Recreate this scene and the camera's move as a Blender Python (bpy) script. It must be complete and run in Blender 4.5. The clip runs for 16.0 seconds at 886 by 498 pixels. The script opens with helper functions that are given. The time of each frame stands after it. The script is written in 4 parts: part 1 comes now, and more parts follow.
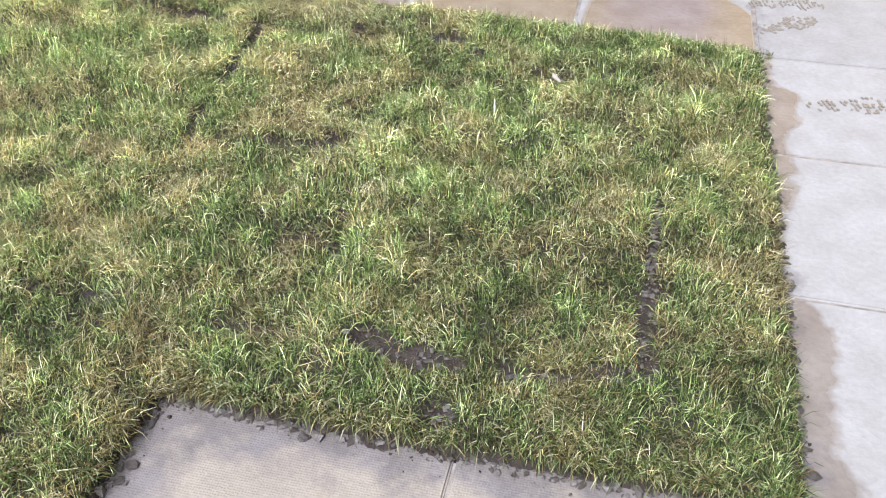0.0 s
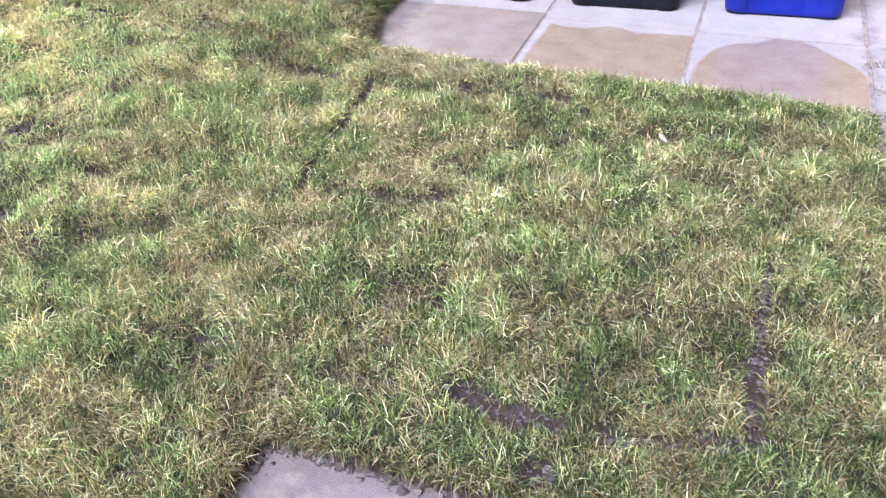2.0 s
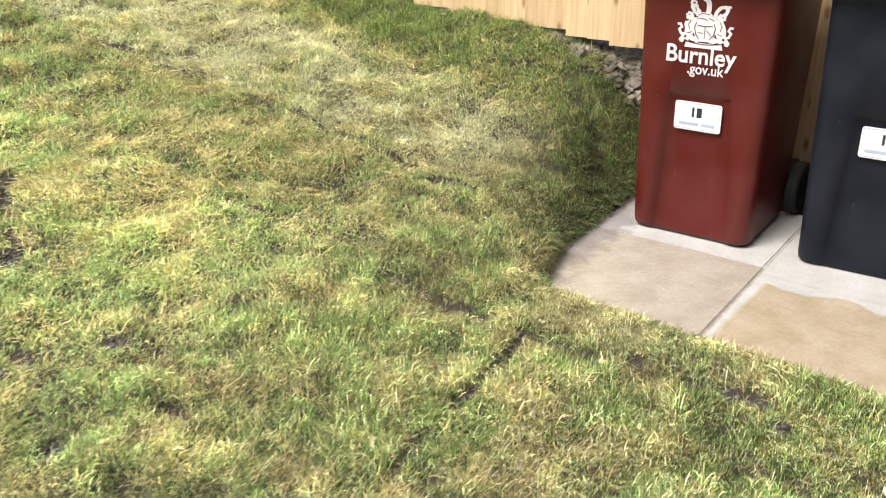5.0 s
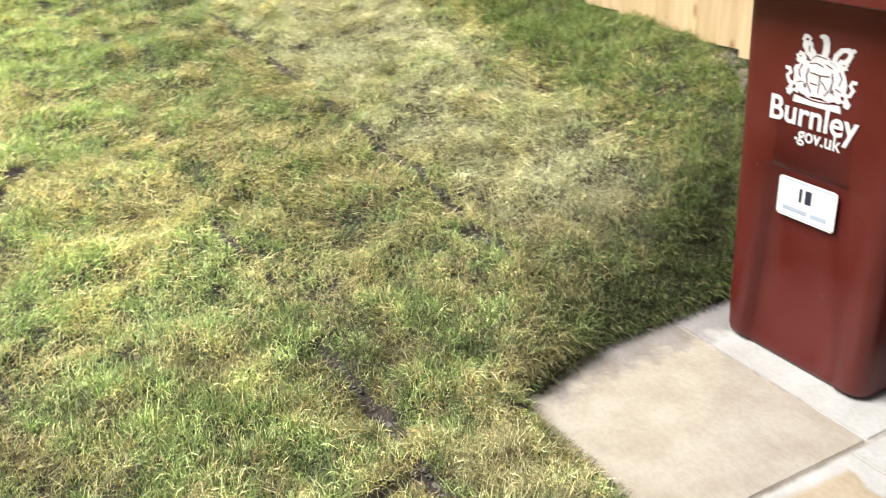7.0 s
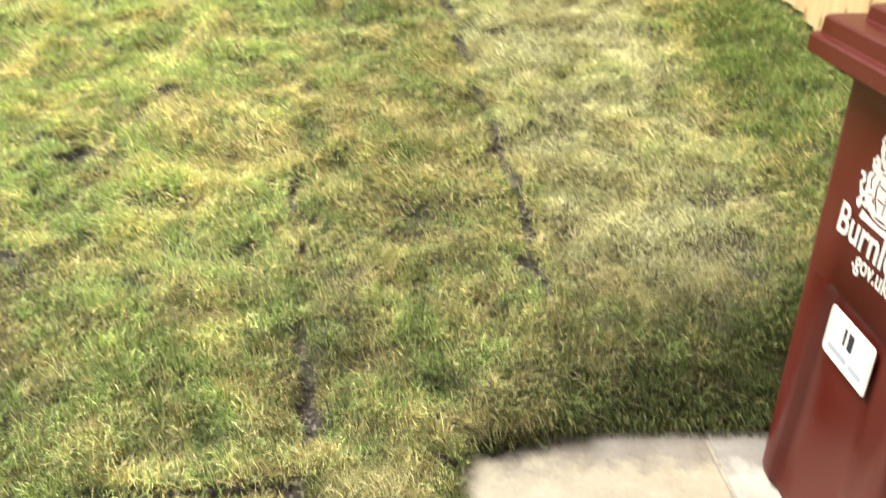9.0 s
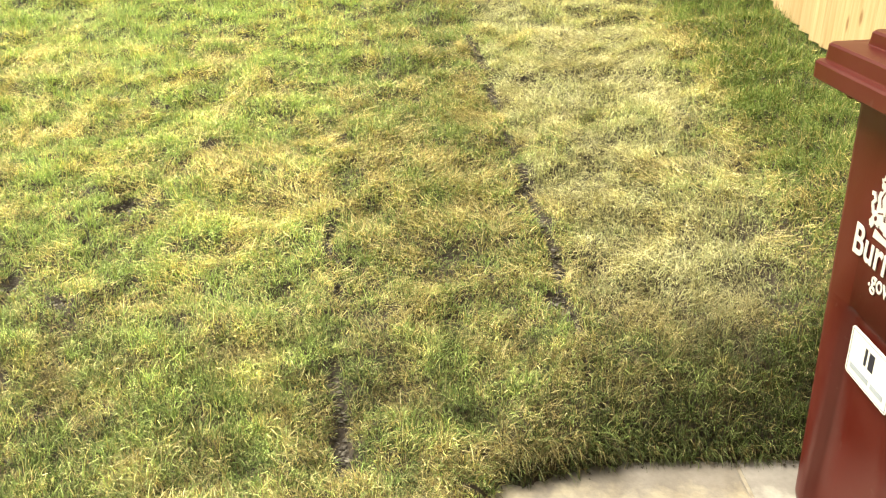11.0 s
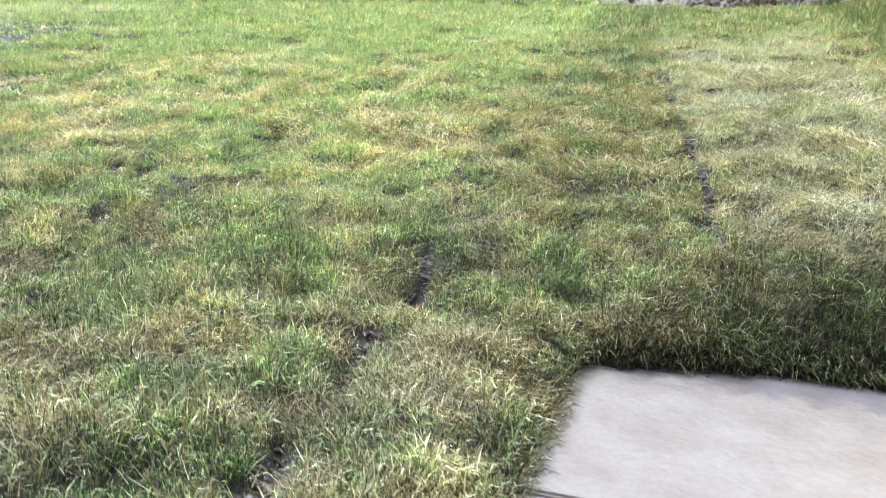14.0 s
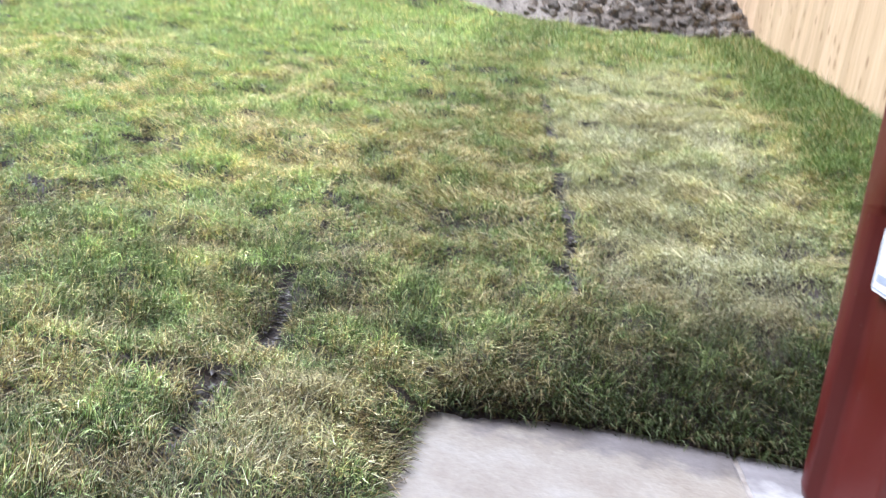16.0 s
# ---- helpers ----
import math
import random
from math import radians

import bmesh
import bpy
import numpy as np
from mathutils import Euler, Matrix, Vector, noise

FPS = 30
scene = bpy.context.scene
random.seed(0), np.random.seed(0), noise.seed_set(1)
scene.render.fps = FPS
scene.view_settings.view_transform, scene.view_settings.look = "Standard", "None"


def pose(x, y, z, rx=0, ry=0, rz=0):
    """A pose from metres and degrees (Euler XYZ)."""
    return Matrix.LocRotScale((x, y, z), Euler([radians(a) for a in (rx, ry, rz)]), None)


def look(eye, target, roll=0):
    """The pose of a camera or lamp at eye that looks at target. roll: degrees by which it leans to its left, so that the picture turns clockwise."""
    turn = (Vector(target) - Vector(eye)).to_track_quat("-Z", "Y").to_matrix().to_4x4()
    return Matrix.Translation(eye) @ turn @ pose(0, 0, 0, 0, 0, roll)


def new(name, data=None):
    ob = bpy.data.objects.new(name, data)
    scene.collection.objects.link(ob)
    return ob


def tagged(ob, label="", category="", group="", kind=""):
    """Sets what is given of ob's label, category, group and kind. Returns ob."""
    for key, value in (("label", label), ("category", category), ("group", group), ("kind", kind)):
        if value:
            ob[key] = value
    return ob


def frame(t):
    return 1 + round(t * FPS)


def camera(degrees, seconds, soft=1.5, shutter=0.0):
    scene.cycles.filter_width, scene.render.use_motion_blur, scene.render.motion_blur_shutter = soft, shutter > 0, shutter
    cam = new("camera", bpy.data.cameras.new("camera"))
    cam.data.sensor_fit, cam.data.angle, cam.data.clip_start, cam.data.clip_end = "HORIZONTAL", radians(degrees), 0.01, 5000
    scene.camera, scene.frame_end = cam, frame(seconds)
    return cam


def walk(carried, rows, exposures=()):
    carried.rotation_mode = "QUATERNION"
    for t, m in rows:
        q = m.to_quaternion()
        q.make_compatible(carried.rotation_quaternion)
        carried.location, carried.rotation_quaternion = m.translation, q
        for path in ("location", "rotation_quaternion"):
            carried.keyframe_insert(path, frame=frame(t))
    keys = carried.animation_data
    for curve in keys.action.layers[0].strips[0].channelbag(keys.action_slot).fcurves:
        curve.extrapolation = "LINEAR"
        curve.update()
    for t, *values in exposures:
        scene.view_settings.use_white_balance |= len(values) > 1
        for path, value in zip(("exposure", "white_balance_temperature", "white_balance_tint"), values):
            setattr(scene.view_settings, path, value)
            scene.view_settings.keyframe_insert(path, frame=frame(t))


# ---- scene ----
cam = camera(53.3, 16.0, soft=1.12, shutter=0.5)
PATH = [
    (0, (-0.397, -2.854, 1.252), (-0.753, -1.319, 0.020), 0.3),
    (0.5, (-0.383, -2.848, 1.249), (-0.771, -1.313, 0.027), -0.4),
    (1, (-0.380, -2.861, 1.259), (-0.827, -1.325, 0.059), -1.2),
    (1.5, (-0.391, -2.868, 1.264), (-0.888, -1.329, 0.088), -2.0),
    (2, (-0.412, -2.864, 1.269), (-0.993, -1.322, 0.136), -2.4),
    (2.5, (-0.460, -2.816, 1.274), (-1.060, -1.261, 0.169), -2.5),
    (3, (-0.552, -2.738, 1.286), (-1.198, -1.148, 0.260), -3.7),
    (3.5, (-0.603, -2.677, 1.306), (-1.375, -1.095, 0.358), -3.7),
    (4, (-0.565, -2.554, 1.311), (-1.541, -1.044, 0.434), -2.4),
    (4.5, (-0.497, -2.417, 1.320), (-1.559, -0.942, 0.485), -0.6),
    (4.7, (-0.484, -2.351, 1.308), (-1.556, -0.878, 0.484), -0.7),
    (6.8, (-0.269, -1.097, 1.306), (-1.797, -0.141, 0.441), -2.2),
    (7, (-0.243, -0.992, 1.294), (-1.837, -0.143, 0.436), -2.5),
    (7.5, (-0.178, -0.743, 1.301), (-1.864, -0.114, 0.429), 0.2),
    (8, (-0.220, -0.487, 1.276), (-1.946, 0.066, 0.431), 1.5),
    (8.5, (-0.241, -0.301, 1.295), (-1.992, 0.026, 0.385), 2.1),
    (9, (-0.211, -0.183, 1.311), (-1.990, -0.043, 0.407), 3.8),
    (9.2, (-0.200, -0.156, 1.335), (-2.011, -0.089, 0.490), 2.8),
    (11.3, (-0.128, -0.124, 1.281), (-1.967, -0.090, 0.496), 0.8),
    (11.5, (-0.146, -0.114, 1.267), (-1.962, -0.036, 0.433), 0.3),
    (12, (-0.216, -0.092, 1.134), (-2.018, 0.128, 0.294), 3.9),
    (12.5, (-0.231, 0.004, 0.927), (-2.135, -0.085, 0.322), 9.1),
    (13, (-0.208, 0.086, 0.741), (-2.172, -0.131, 0.434), 7.2),
    (13.5, (-0.198, 0.111, 0.621), (-2.159, -0.184, 0.363), 5.8),
    (14, (-0.174, 0.137, 0.517), (-2.074, -0.346, 0.123), 3.9),
    (14.5, (-0.187, 0.176, 0.468), (-2.136, -0.153, 0.162), 8.4),
    (15, (-0.202, 0.188, 0.454), (-2.166, -0.076, 0.182), 10.1),
    (15.5, (-0.200, 0.179, 0.479), (-2.163, -0.117, 0.234), 10.7),
    (16, (-0.193, 0.175, 0.633), (-2.140, -0.054, 0.237), 9.4),
]
EXPOSURES = [(0, 0.25, 5700, 15), (1, 0.30, 5700, 20), (1.5, 0.29, 5550, 25), (2, 0.41, 5400, 30), (2.5, 0.47, 5500, 35), (3, 0.57, 5800, 30), (3.5, 0.57, 6100, 16), (4, 0.55, 6600, 12), (4.5, 0.52, 6550, 11), (7, 0.62, 6300, 8), (7.5, 0.66, 6600, 4), (8, 0.78, 6800, 4), (8.5, 0.76, 7000, 3), (9, 0.75, 7100, 3), (11.5, 0.77, 8200, -3), (12, 0.78, 7700, -7), (12.5, 0.68, 6900, -3), (13, 0.45, 5200, 18), (13.5, 0.54, 4950, 23), (14, 0.62, 5250, 15), (14.5, 0.71, 5600, 13), (15, 0.64, 5400, 14), (15.5, 0.62, 5050, 16), (16, 0.60, 5300, 17)]
walk(cam, [(t, look(eye, target, roll)) for t, eye, target, roll in PATH], EXPOSURES)

# ---- world and sun: bright overcast daylight ----
world = bpy.data.worlds.new("sky")
scene.world = world
world.use_nodes = True
wn, wl = world.node_tree.nodes, world.node_tree.links
sky = wn.new("ShaderNodeTexSky")
sky.sky_type, sky.sun_disc = "NISHITA", False
sky.sun_elevation, sky.sun_rotation = radians(53), radians(201)
sky.air_density, sky.dust_density = 1.0, 4.0
wn["Background"].inputs["Strength"].default_value = 0.1
cloud = wn.new("ShaderNodeMix")
cloud.data_type = "RGBA"
cloud.inputs[0].default_value = 0.55
cloud.inputs[7].default_value = (4.8, 4.85, 5.0, 1)
wl.new(sky.outputs["Color"], cloud.inputs[6])
wl.new(cloud.outputs[2], wn["Background"].inputs["Color"])
sun = new("sun", bpy.data.lights.new("sun", "SUN"))
sun.data.energy, sun.data.angle, sun.data.color = 4.2, radians(30), (1.0, 0.96, 0.9)
sun.matrix_world = look((-0.8, -2.1, 3.0), (0, 0, 0))

rng = np.random.default_rng(7)


# ---- noise and heights ----
def value_noise(x, y, seed=0):
    """Smooth noise from 0 to 1 on arrays of places."""
    x, y = np.asarray(x, float), np.asarray(y, float)
    xi, yi = np.floor(x).astype(np.int64), np.floor(y).astype(np.int64)
    u, v = x - xi, y - yi
    u, v = u * u * (3 - 2 * u), v * v * (3 - 2 * v)

    def h(a, b):
        n = (a * 374761393 + b * 668265263 + seed * 974634777) & 0x7FFFFFFF
        n = ((n ^ (n >> 13)) * 1274126177) & 0x7FFFFFFF
        return ((n ^ (n >> 16)) & 0xFFFF) / 65535.0
    return (h(xi, yi) * (1 - u) + h(xi + 1, yi) * u) * (1 - v) + (h(xi, yi + 1) * (1 - u) + h(xi + 1, yi + 1) * u) * v


def layered(x, y, scale, seed=0, octaves=3):
    total, weight = 0, 0
    for k in range(octaves):
        total = total + value_noise(np.asarray(x) * scale * 2 ** k, np.asarray(y) * scale * 2 ** k, seed + k) / 2 ** k
        weight += 1 / 2 ** k
    return total / weight


SLOPE_X = [-12, -9, -7.4, -5, -3.8, -3, -2.5, -2.0, -1.75, -1.5, 0]
SLOPE_Z = [1.7, 1.34, 1.08, 0.72, 0.505, 0.345, 0.235, 0.12, 0.065, 0.04, 0.035]
FENCE_Y, FENCE_END, BANK_FOOT = 1.4, -10.2, -7.5


def lawn_height(x, y):
    x, y = np.asarray(x, float), np.asarray(y, float)
    rise = np.clip((-1.6 - x) / 1.2, 0, 1)
    verge = np.clip((y - 0.55) / 0.85, 0, 1) ** 2.4 * np.interp(x, [-4.5, -3.3, -2.7, -2.2, -1.9], [0.03, 0.06, 0.17, 0.2, 0.16])
    return np.interp(x, SLOPE_X, SLOPE_Z) + rise * np.where(y > 0, 0.08 * y, 0.03 * y) + verge


def bay_edge(y):
    """The cut edge of the lawn beside the bins."""
    return np.interp(y, [-0.1, 0.03, 0.35, 0.8, 1.4], [-1.74, -1.76, -1.86, -1.88, -1.9])


def bank_edge(y):
    """The far end of the lawn, at the foot of the bare bank."""
    return np.interp(y, [-8, -5, -3, -1.5, -0.5, 0.2, 1.0, 1.5], [-7.9, -7.9, -8.1, -8.3, -8.0, -7.65, -7.4, -7.2])


def front_edge(x):
    """The cut edge of the lawn before the bins."""
    return np.interp(x, [-1.78, -1.2, -0.6, 0], [0.02, 0.01, -0.01, -0.06])


def off_paving(x, y):
    """The distance from the paving, in metres (minus: on it)."""
    bins = np.minimum(x - bay_edge(y), y - front_edge(x))
    near = np.minimum(-1.87 - y, x + 1.17)
    return -np.maximum(np.maximum(bins, x + 0.005), near)


def lawn_inside(x, y):
    """How far a place lies inside the lawn, in metres (minus: outside)."""
    return np.minimum(np.minimum(off_paving(x, y), x - bank_edge(y)), FENCE_Y + 0.06 - y)


# Joints between the rolls of turf and bare spots: lines of places with a half width and the share laid bare.
NEAR_SEAMS = [
    ([(-0.29, -1.02), (-0.29, -1.22), (-0.288, -1.36)], 0.011, 0.81),
    ([(-0.288, -1.36), (-0.30, -1.46), (-0.29, -1.56), (-0.285, -1.64)], 0.022, 0.92),
    ([(-1.17, -1.675), (-1.1, -1.68), (-0.96, -1.67)], 0.015, 0.65),
    ([(-0.87, -1.65), (-0.76, -1.68), (-0.65, -1.675)], 0.028, 0.86),
    ([(-0.55, -1.66), (-0.46, -1.665), (-0.32, -1.64)], 0.022, 0.56),
    ([(-1.585, -0.36), (-1.56, -0.54), (-1.54, -0.75)], 0.020, 0.86),
    ([(-1.55, -0.88), (-1.51, -1.04)], 0.015, 0.65),
    ([(-1.42, -1.03), (-1.25, -1.0), (-1.12, -0.95)], 0.015, 0.54),
    ([(-1.6, -1.66), (-1.4, -1.64), (-1.37, -1.75)], 0.011, 0.65),
]
SLOPE_SEAMS = [
    ([(-4.25, 0.02), (-3.9, 0.075), (-3.62, 0.10)], 0.018, 0.67),
    ([(-3.62, 0.10), (-3.14, 0.155), (-3.0, 0.165)], 0.014, 0.49),
    ([(-3.0, 0.165), (-2.81, 0.185), (-2.52, 0.238), (-2.36, 0.226), (-2.17, 0.258)], 0.016, 1.0),
    ([(-2.84, -0.45), (-2.59, -0.45), (-2.35, -0.40)], 0.016, 0.66),
    ([(-2.08, -0.385), (-1.94, -0.35), (-1.82, -0.335)], 0.018, 1.0),
    ([(-1.82, -0.33), (-1.6, -0.34)], 0.017, 0.56),
    ([(-1.6, -0.345), (-1.45, -0.326), (-1.28, -0.283)], 0.024, 0.6),
    ([(-1.28, -0.283), (-1.13, -0.287), (-1.0, -0.269), (-0.94, -0.272)], 0.031, 0.72),
    ([(-2.04, 0.29), (-2.0, 0.37)], 0.014, 0.65),
    ([(-3.22, -0.92), (-2.86, -1.1), (-2.72, -1.27)], 0.018, 0.54),
]
SPOTS = [(-0.99, -1.4, 0.024), (-0.75, -0.38, 0.016), (-0.69, -0.56, 0.016), (-0.47, -0.44, 0.024), (-0.17, -0.28, 0.026), (-0.16, -0.40, 0.03), (-0.65, -1.81, 0.036), 
         (-1.92, -1.07, 0.015), (-1.36, -2.05, 0.022), (-2.84, 0.17, 0.03), (-2.32, 0.2, 0.022), (-2.67, -0.51, 0.018), (-2.62, -1.19, 0.022), (-2.32, -1.16, 0.03), (-2.43, -1.34, 0.028),
         (-2.3, -1.36, 0.026), (-2.4, -1.42, 0.025), (-2.03, -1.22, 0.024), (-1.87, -1.64, 0.02), (-2.12, -1.48, 0.026), (-1.14, -0.96, 0.024), (-0.87, -0.35, 0.018), (-3.19, -0.91, 0.03), (-3.57, -0.21, 0.022),
         (-3.56, -1.23, 0.032), (-2.86, -1.12, 0.028), (-1.75, -0.32, 0.026)]
SEAMS = NEAR_SEAMS + SLOPE_SEAMS


def bare(x, y):
    """0 on full turf, towards 1 on bare earth."""
    x, y = np.asarray(x, float), np.asarray(y, float)
    out = np.zeros_like(x)
    broken = layered(x, y, 9.0, 31, 2)
    wavy, frayed = (layered(x, y, 22, 5, 2) - 0.5) * 0.03, (layered(x, y, 28, 9, 2) - 0.5) * 0.05
    for line, half, share in SEAMS:
        best = np.full_like(x, 9.0)
        for (ax, ay), (bx, by) in zip(line, line[1:]):
            s = np.clip(((x - ax) * (bx - ax) + (y - ay) * (by - ay)) / ((bx - ax) ** 2 + (by - ay) ** 2), 0, 1)
            best = np.minimum(best, np.hypot(x - ax - s * (bx - ax), y - ay - s * (by - ay)))
        best = best + wavy
        gate = np.clip((share - broken - 0.03) / 0.1 + 0.5, 0.08, 1)
        out = np.maximum(out, gate * np.clip(1.6 - best / (half * 0.85), 0, 1))
    for sx, sy, r in SPOTS:
        d = np.hypot(x - sx, y - sy) + frayed
        out = np.maximum(out, np.clip(1.5 - d / r, 0, 1))
    return out


def bumps(x, y):
    return (layered(x, y, 3.2, 3, 3) - 0.5) * 0.055 + (layered(x, y, 9, 8, 2) - 0.5) * 0.05


def brow(x, y):
    """0 at the rolled-off edge before the bins, 1 a hand's width inside."""
    return np.clip((front_edge(x) - y) / 0.12, 0, 1)


def turf_top(x, y):
    inside = lawn_inside(x, y)
    ramp = np.clip(inside / 0.05, 0, 1)
    lip = 0.09 * np.exp(-((x - bank_edge(y) - 0.25) / 0.16) ** 2) * np.clip((-0.3 - y) / 1.0, 0, 1)
    top = lawn_height(x, y)
    fall = np.clip(off_paving(x, y) / np.clip((top - 0.02) * 2.0, 0.03, 0.36), 0, 1)
    foot = np.where(x > -1.7, 0.035, 0.015)
    top = foot + (top - foot) * np.where(x > -3.2, 1 - (1 - fall) ** 2, 1.0)
    worn = np.where(x > -1.7, 1 - brow(x, y), 0.0)
    return top + lip - 0.03 * worn + bumps(x, y) * np.clip(inside / 0.15, 0.3, 1) * (1 - 0.8 * worn) - 0.022 * bare(x, y) - 0.012 * (1 - ramp)


# ---- materials ----
def material(name, rough=0.6, metal=0.0, colour=(0.5, 0.5, 0.5)):
    m = bpy.data.materials.new(name)
    m.use_nodes = True
    b = m.node_tree.nodes["Principled BSDF"]
    b.inputs["Roughness"].default_value, b.inputs["Metallic"].default_value = rough, metal
    b.inputs["Base Color"].default_value = (*colour, 1)
    return m, m.node_tree.nodes, m.node_tree.links, b


def add(nodes, kind, **values):
    n = nodes.new(kind)
    for key, value in values.items():
        n.inputs[key].default_value = value
    return n


def noise_node(nodes, links, vector, scale, detail=4.0, rough=0.55):
    n = add(nodes, "ShaderNodeTexNoise", Scale=scale, Detail=detail, Roughness=rough)
    links.new(vector, n.inputs["Vector"])
    return n.outputs["Fac"]


def ramp_node(nodes, links, fac, stops):
    r = nodes.new("ShaderNodeValToRGB")
    e = r.color_ramp.elements
    while len(e) < len(stops):
        e.new(0.5)
    for k, (p, c) in enumerate(stops):
        e[k].position, e[k].color = p, (*c, 1) if len(c) == 3 else c
    links.new(fac, r.inputs["Fac"])
    return r.outputs["Color"]


def sums(nodes, links, op, a, b):
    n = nodes.new("ShaderNodeMath")
    n.operation = op
    for k, v in ((0, a), (1, b)):
        if isinstance(v, (int, float)):
            n.inputs[k].default_value = v
        else:
            links.new(v, n.inputs[k])
    return n.outputs[0]


def mix_node(nodes, links, fac, a, b, how="MIX"):
    n = nodes.new("ShaderNodeMix")
    n.data_type, n.blend_type = "RGBA", how
    for key, v in ((0, fac), (6, a), (7, b)):
        if isinstance(v, (int, float)):
            n.inputs[key].default_value = v
        elif isinstance(v, tuple):
            n.inputs[key].default_value = (*v, 1)
        else:
            links.new(v, n.inputs[key])
    return n.outputs[2]


def bump_node(nodes, links, bsdf, height, strength=0.3, distance=0.01):
    b = add(nodes, "ShaderNodeBump", Strength=strength, Distance=distance)
    links.new(height, b.inputs["Height"])
    links.new(b.outputs["Normal"], bsdf.inputs["Normal"])


def place_of(nodes):
    return nodes.new("ShaderNodeNewGeometry")


def grass_material():
    m, n, l, b = material("grass_blades", 0.6)
    geo = place_of(n)
    dry = n.new("ShaderNodeAttribute")
    dry.attribute_name = "dry"
    even = n.new("ShaderNodeAttribute")
    even.attribute_name = "even"
    level = n.new("ShaderNodeMix")
    level.inputs[3].default_value = 0.64
    l.new(even.outputs["Fac"], level.inputs[0])
    l.new(geo.outputs["Random Per Island"], level.inputs[2])
    rnd = level.outputs[0]
    green = ramp_node(n, l, rnd, [(0.0, (0.010, 0.030, 0.005)), (0.3, (0.050, 0.105, 0.021)), (0.65, (0.158, 0.247, 0.061)), (0.88, (0.34, 0.44, 0.17)), (1.0, (0.62, 0.72, 0.38))])
    straw = ramp_node(n, l, rnd, [(0.0, (0.06, 0.036, 0.012)), (0.3, (0.22, 0.150, 0.052)), (0.7, (0.52, 0.43, 0.19)), (1.0, (0.86, 0.80, 0.54))])
    tone = n.new("ShaderNodeAttribute")
    tone.attribute_name = "tone"
    faded = n.new("ShaderNodeAttribute")
    faded.attribute_name = "pale"
    pale = ramp_node(n, l, rnd, [(0.0, (0.12, 0.12, 0.06)), (0.4, (0.33, 0.335, 0.188)), (1.0, (0.70, 0.69, 0.48))])
    hue = mix_node(n, l, sums(n, l, "MULTIPLY", faded.outputs["Fac"], 0.75), mix_node(n, l, dry.outputs["Fac"], green, straw), pale)
    blade = mix_node(n, l, 1.0, hue, tone.outputs["Color"], "MULTIPLY")
    l.new(blade, b.inputs["Base Color"])
    b.inputs["Specular IOR Level"].default_value = 0.25
    t = n.new("ShaderNodeBsdfTranslucent")
    l.new(blade, t.inputs["Color"])
    mix = add(n, "ShaderNodeMixShader", Fac=0.06)
    l.new(b.outputs[0], mix.inputs[1])
    l.new(t.outputs[0], mix.inputs[2])
    l.new(mix.outputs[0], n["Material Output"].inputs["Surface"])
    return m


def soil_material(name="garden_soil", k=1.0, rough=0.75):
    m, n, l, b = material(name, rough)
    p = place_of(n).outputs["Position"]
    coarse, fine = noise_node(n, l, p, 6), noise_node(n, l, p, 60, 6)
    c = ramp_node(n, l, coarse, [(0.3, (0.022 * k, 0.016 * k, 0.012 * k)), (0.7, (0.06 * k, 0.043 * k, 0.031 * k))])
    c = mix_node(n, l, 0.45, c, ramp_node(n, l, fine, [(0.3, (0.012 * k, 0.009 * k, 0.007 * k)), (0.75, (0.12 * k, 0.094 * k, 0.078 * k))]))
    l.new(c, b.inputs["Base Color"])
    bump_node(n, l, b, sums(n, l, "ADD", coarse, fine), 0.7, 0.015)
    return m


def mud_material():
    """Wet grey-brown mud with a dull shine, each lump of its own tone."""
    m, n, l, b = material("wet_mud", 0.42)
    geo = place_of(n)
    fine = noise_node(n, l, geo.outputs["Position"], 90, 5)
    c = ramp_node(n, l, geo.outputs["Random Per Island"], [(0.0, (0.045, 0.036, 0.029)), (0.5, (0.12, 0.102, 0.088)), (1.0, (0.25, 0.228, 0.208))])
    l.new(mix_node(n, l, 0.35, c, ramp_node(n, l, fine, [(0.3, (0.04, 0.034, 0.03)), (0.75, (0.24, 0.22, 0.205))])), b.inputs["Base Color"])
    bump_node(n, l, b, fine, 0.5, 0.006)
    return m


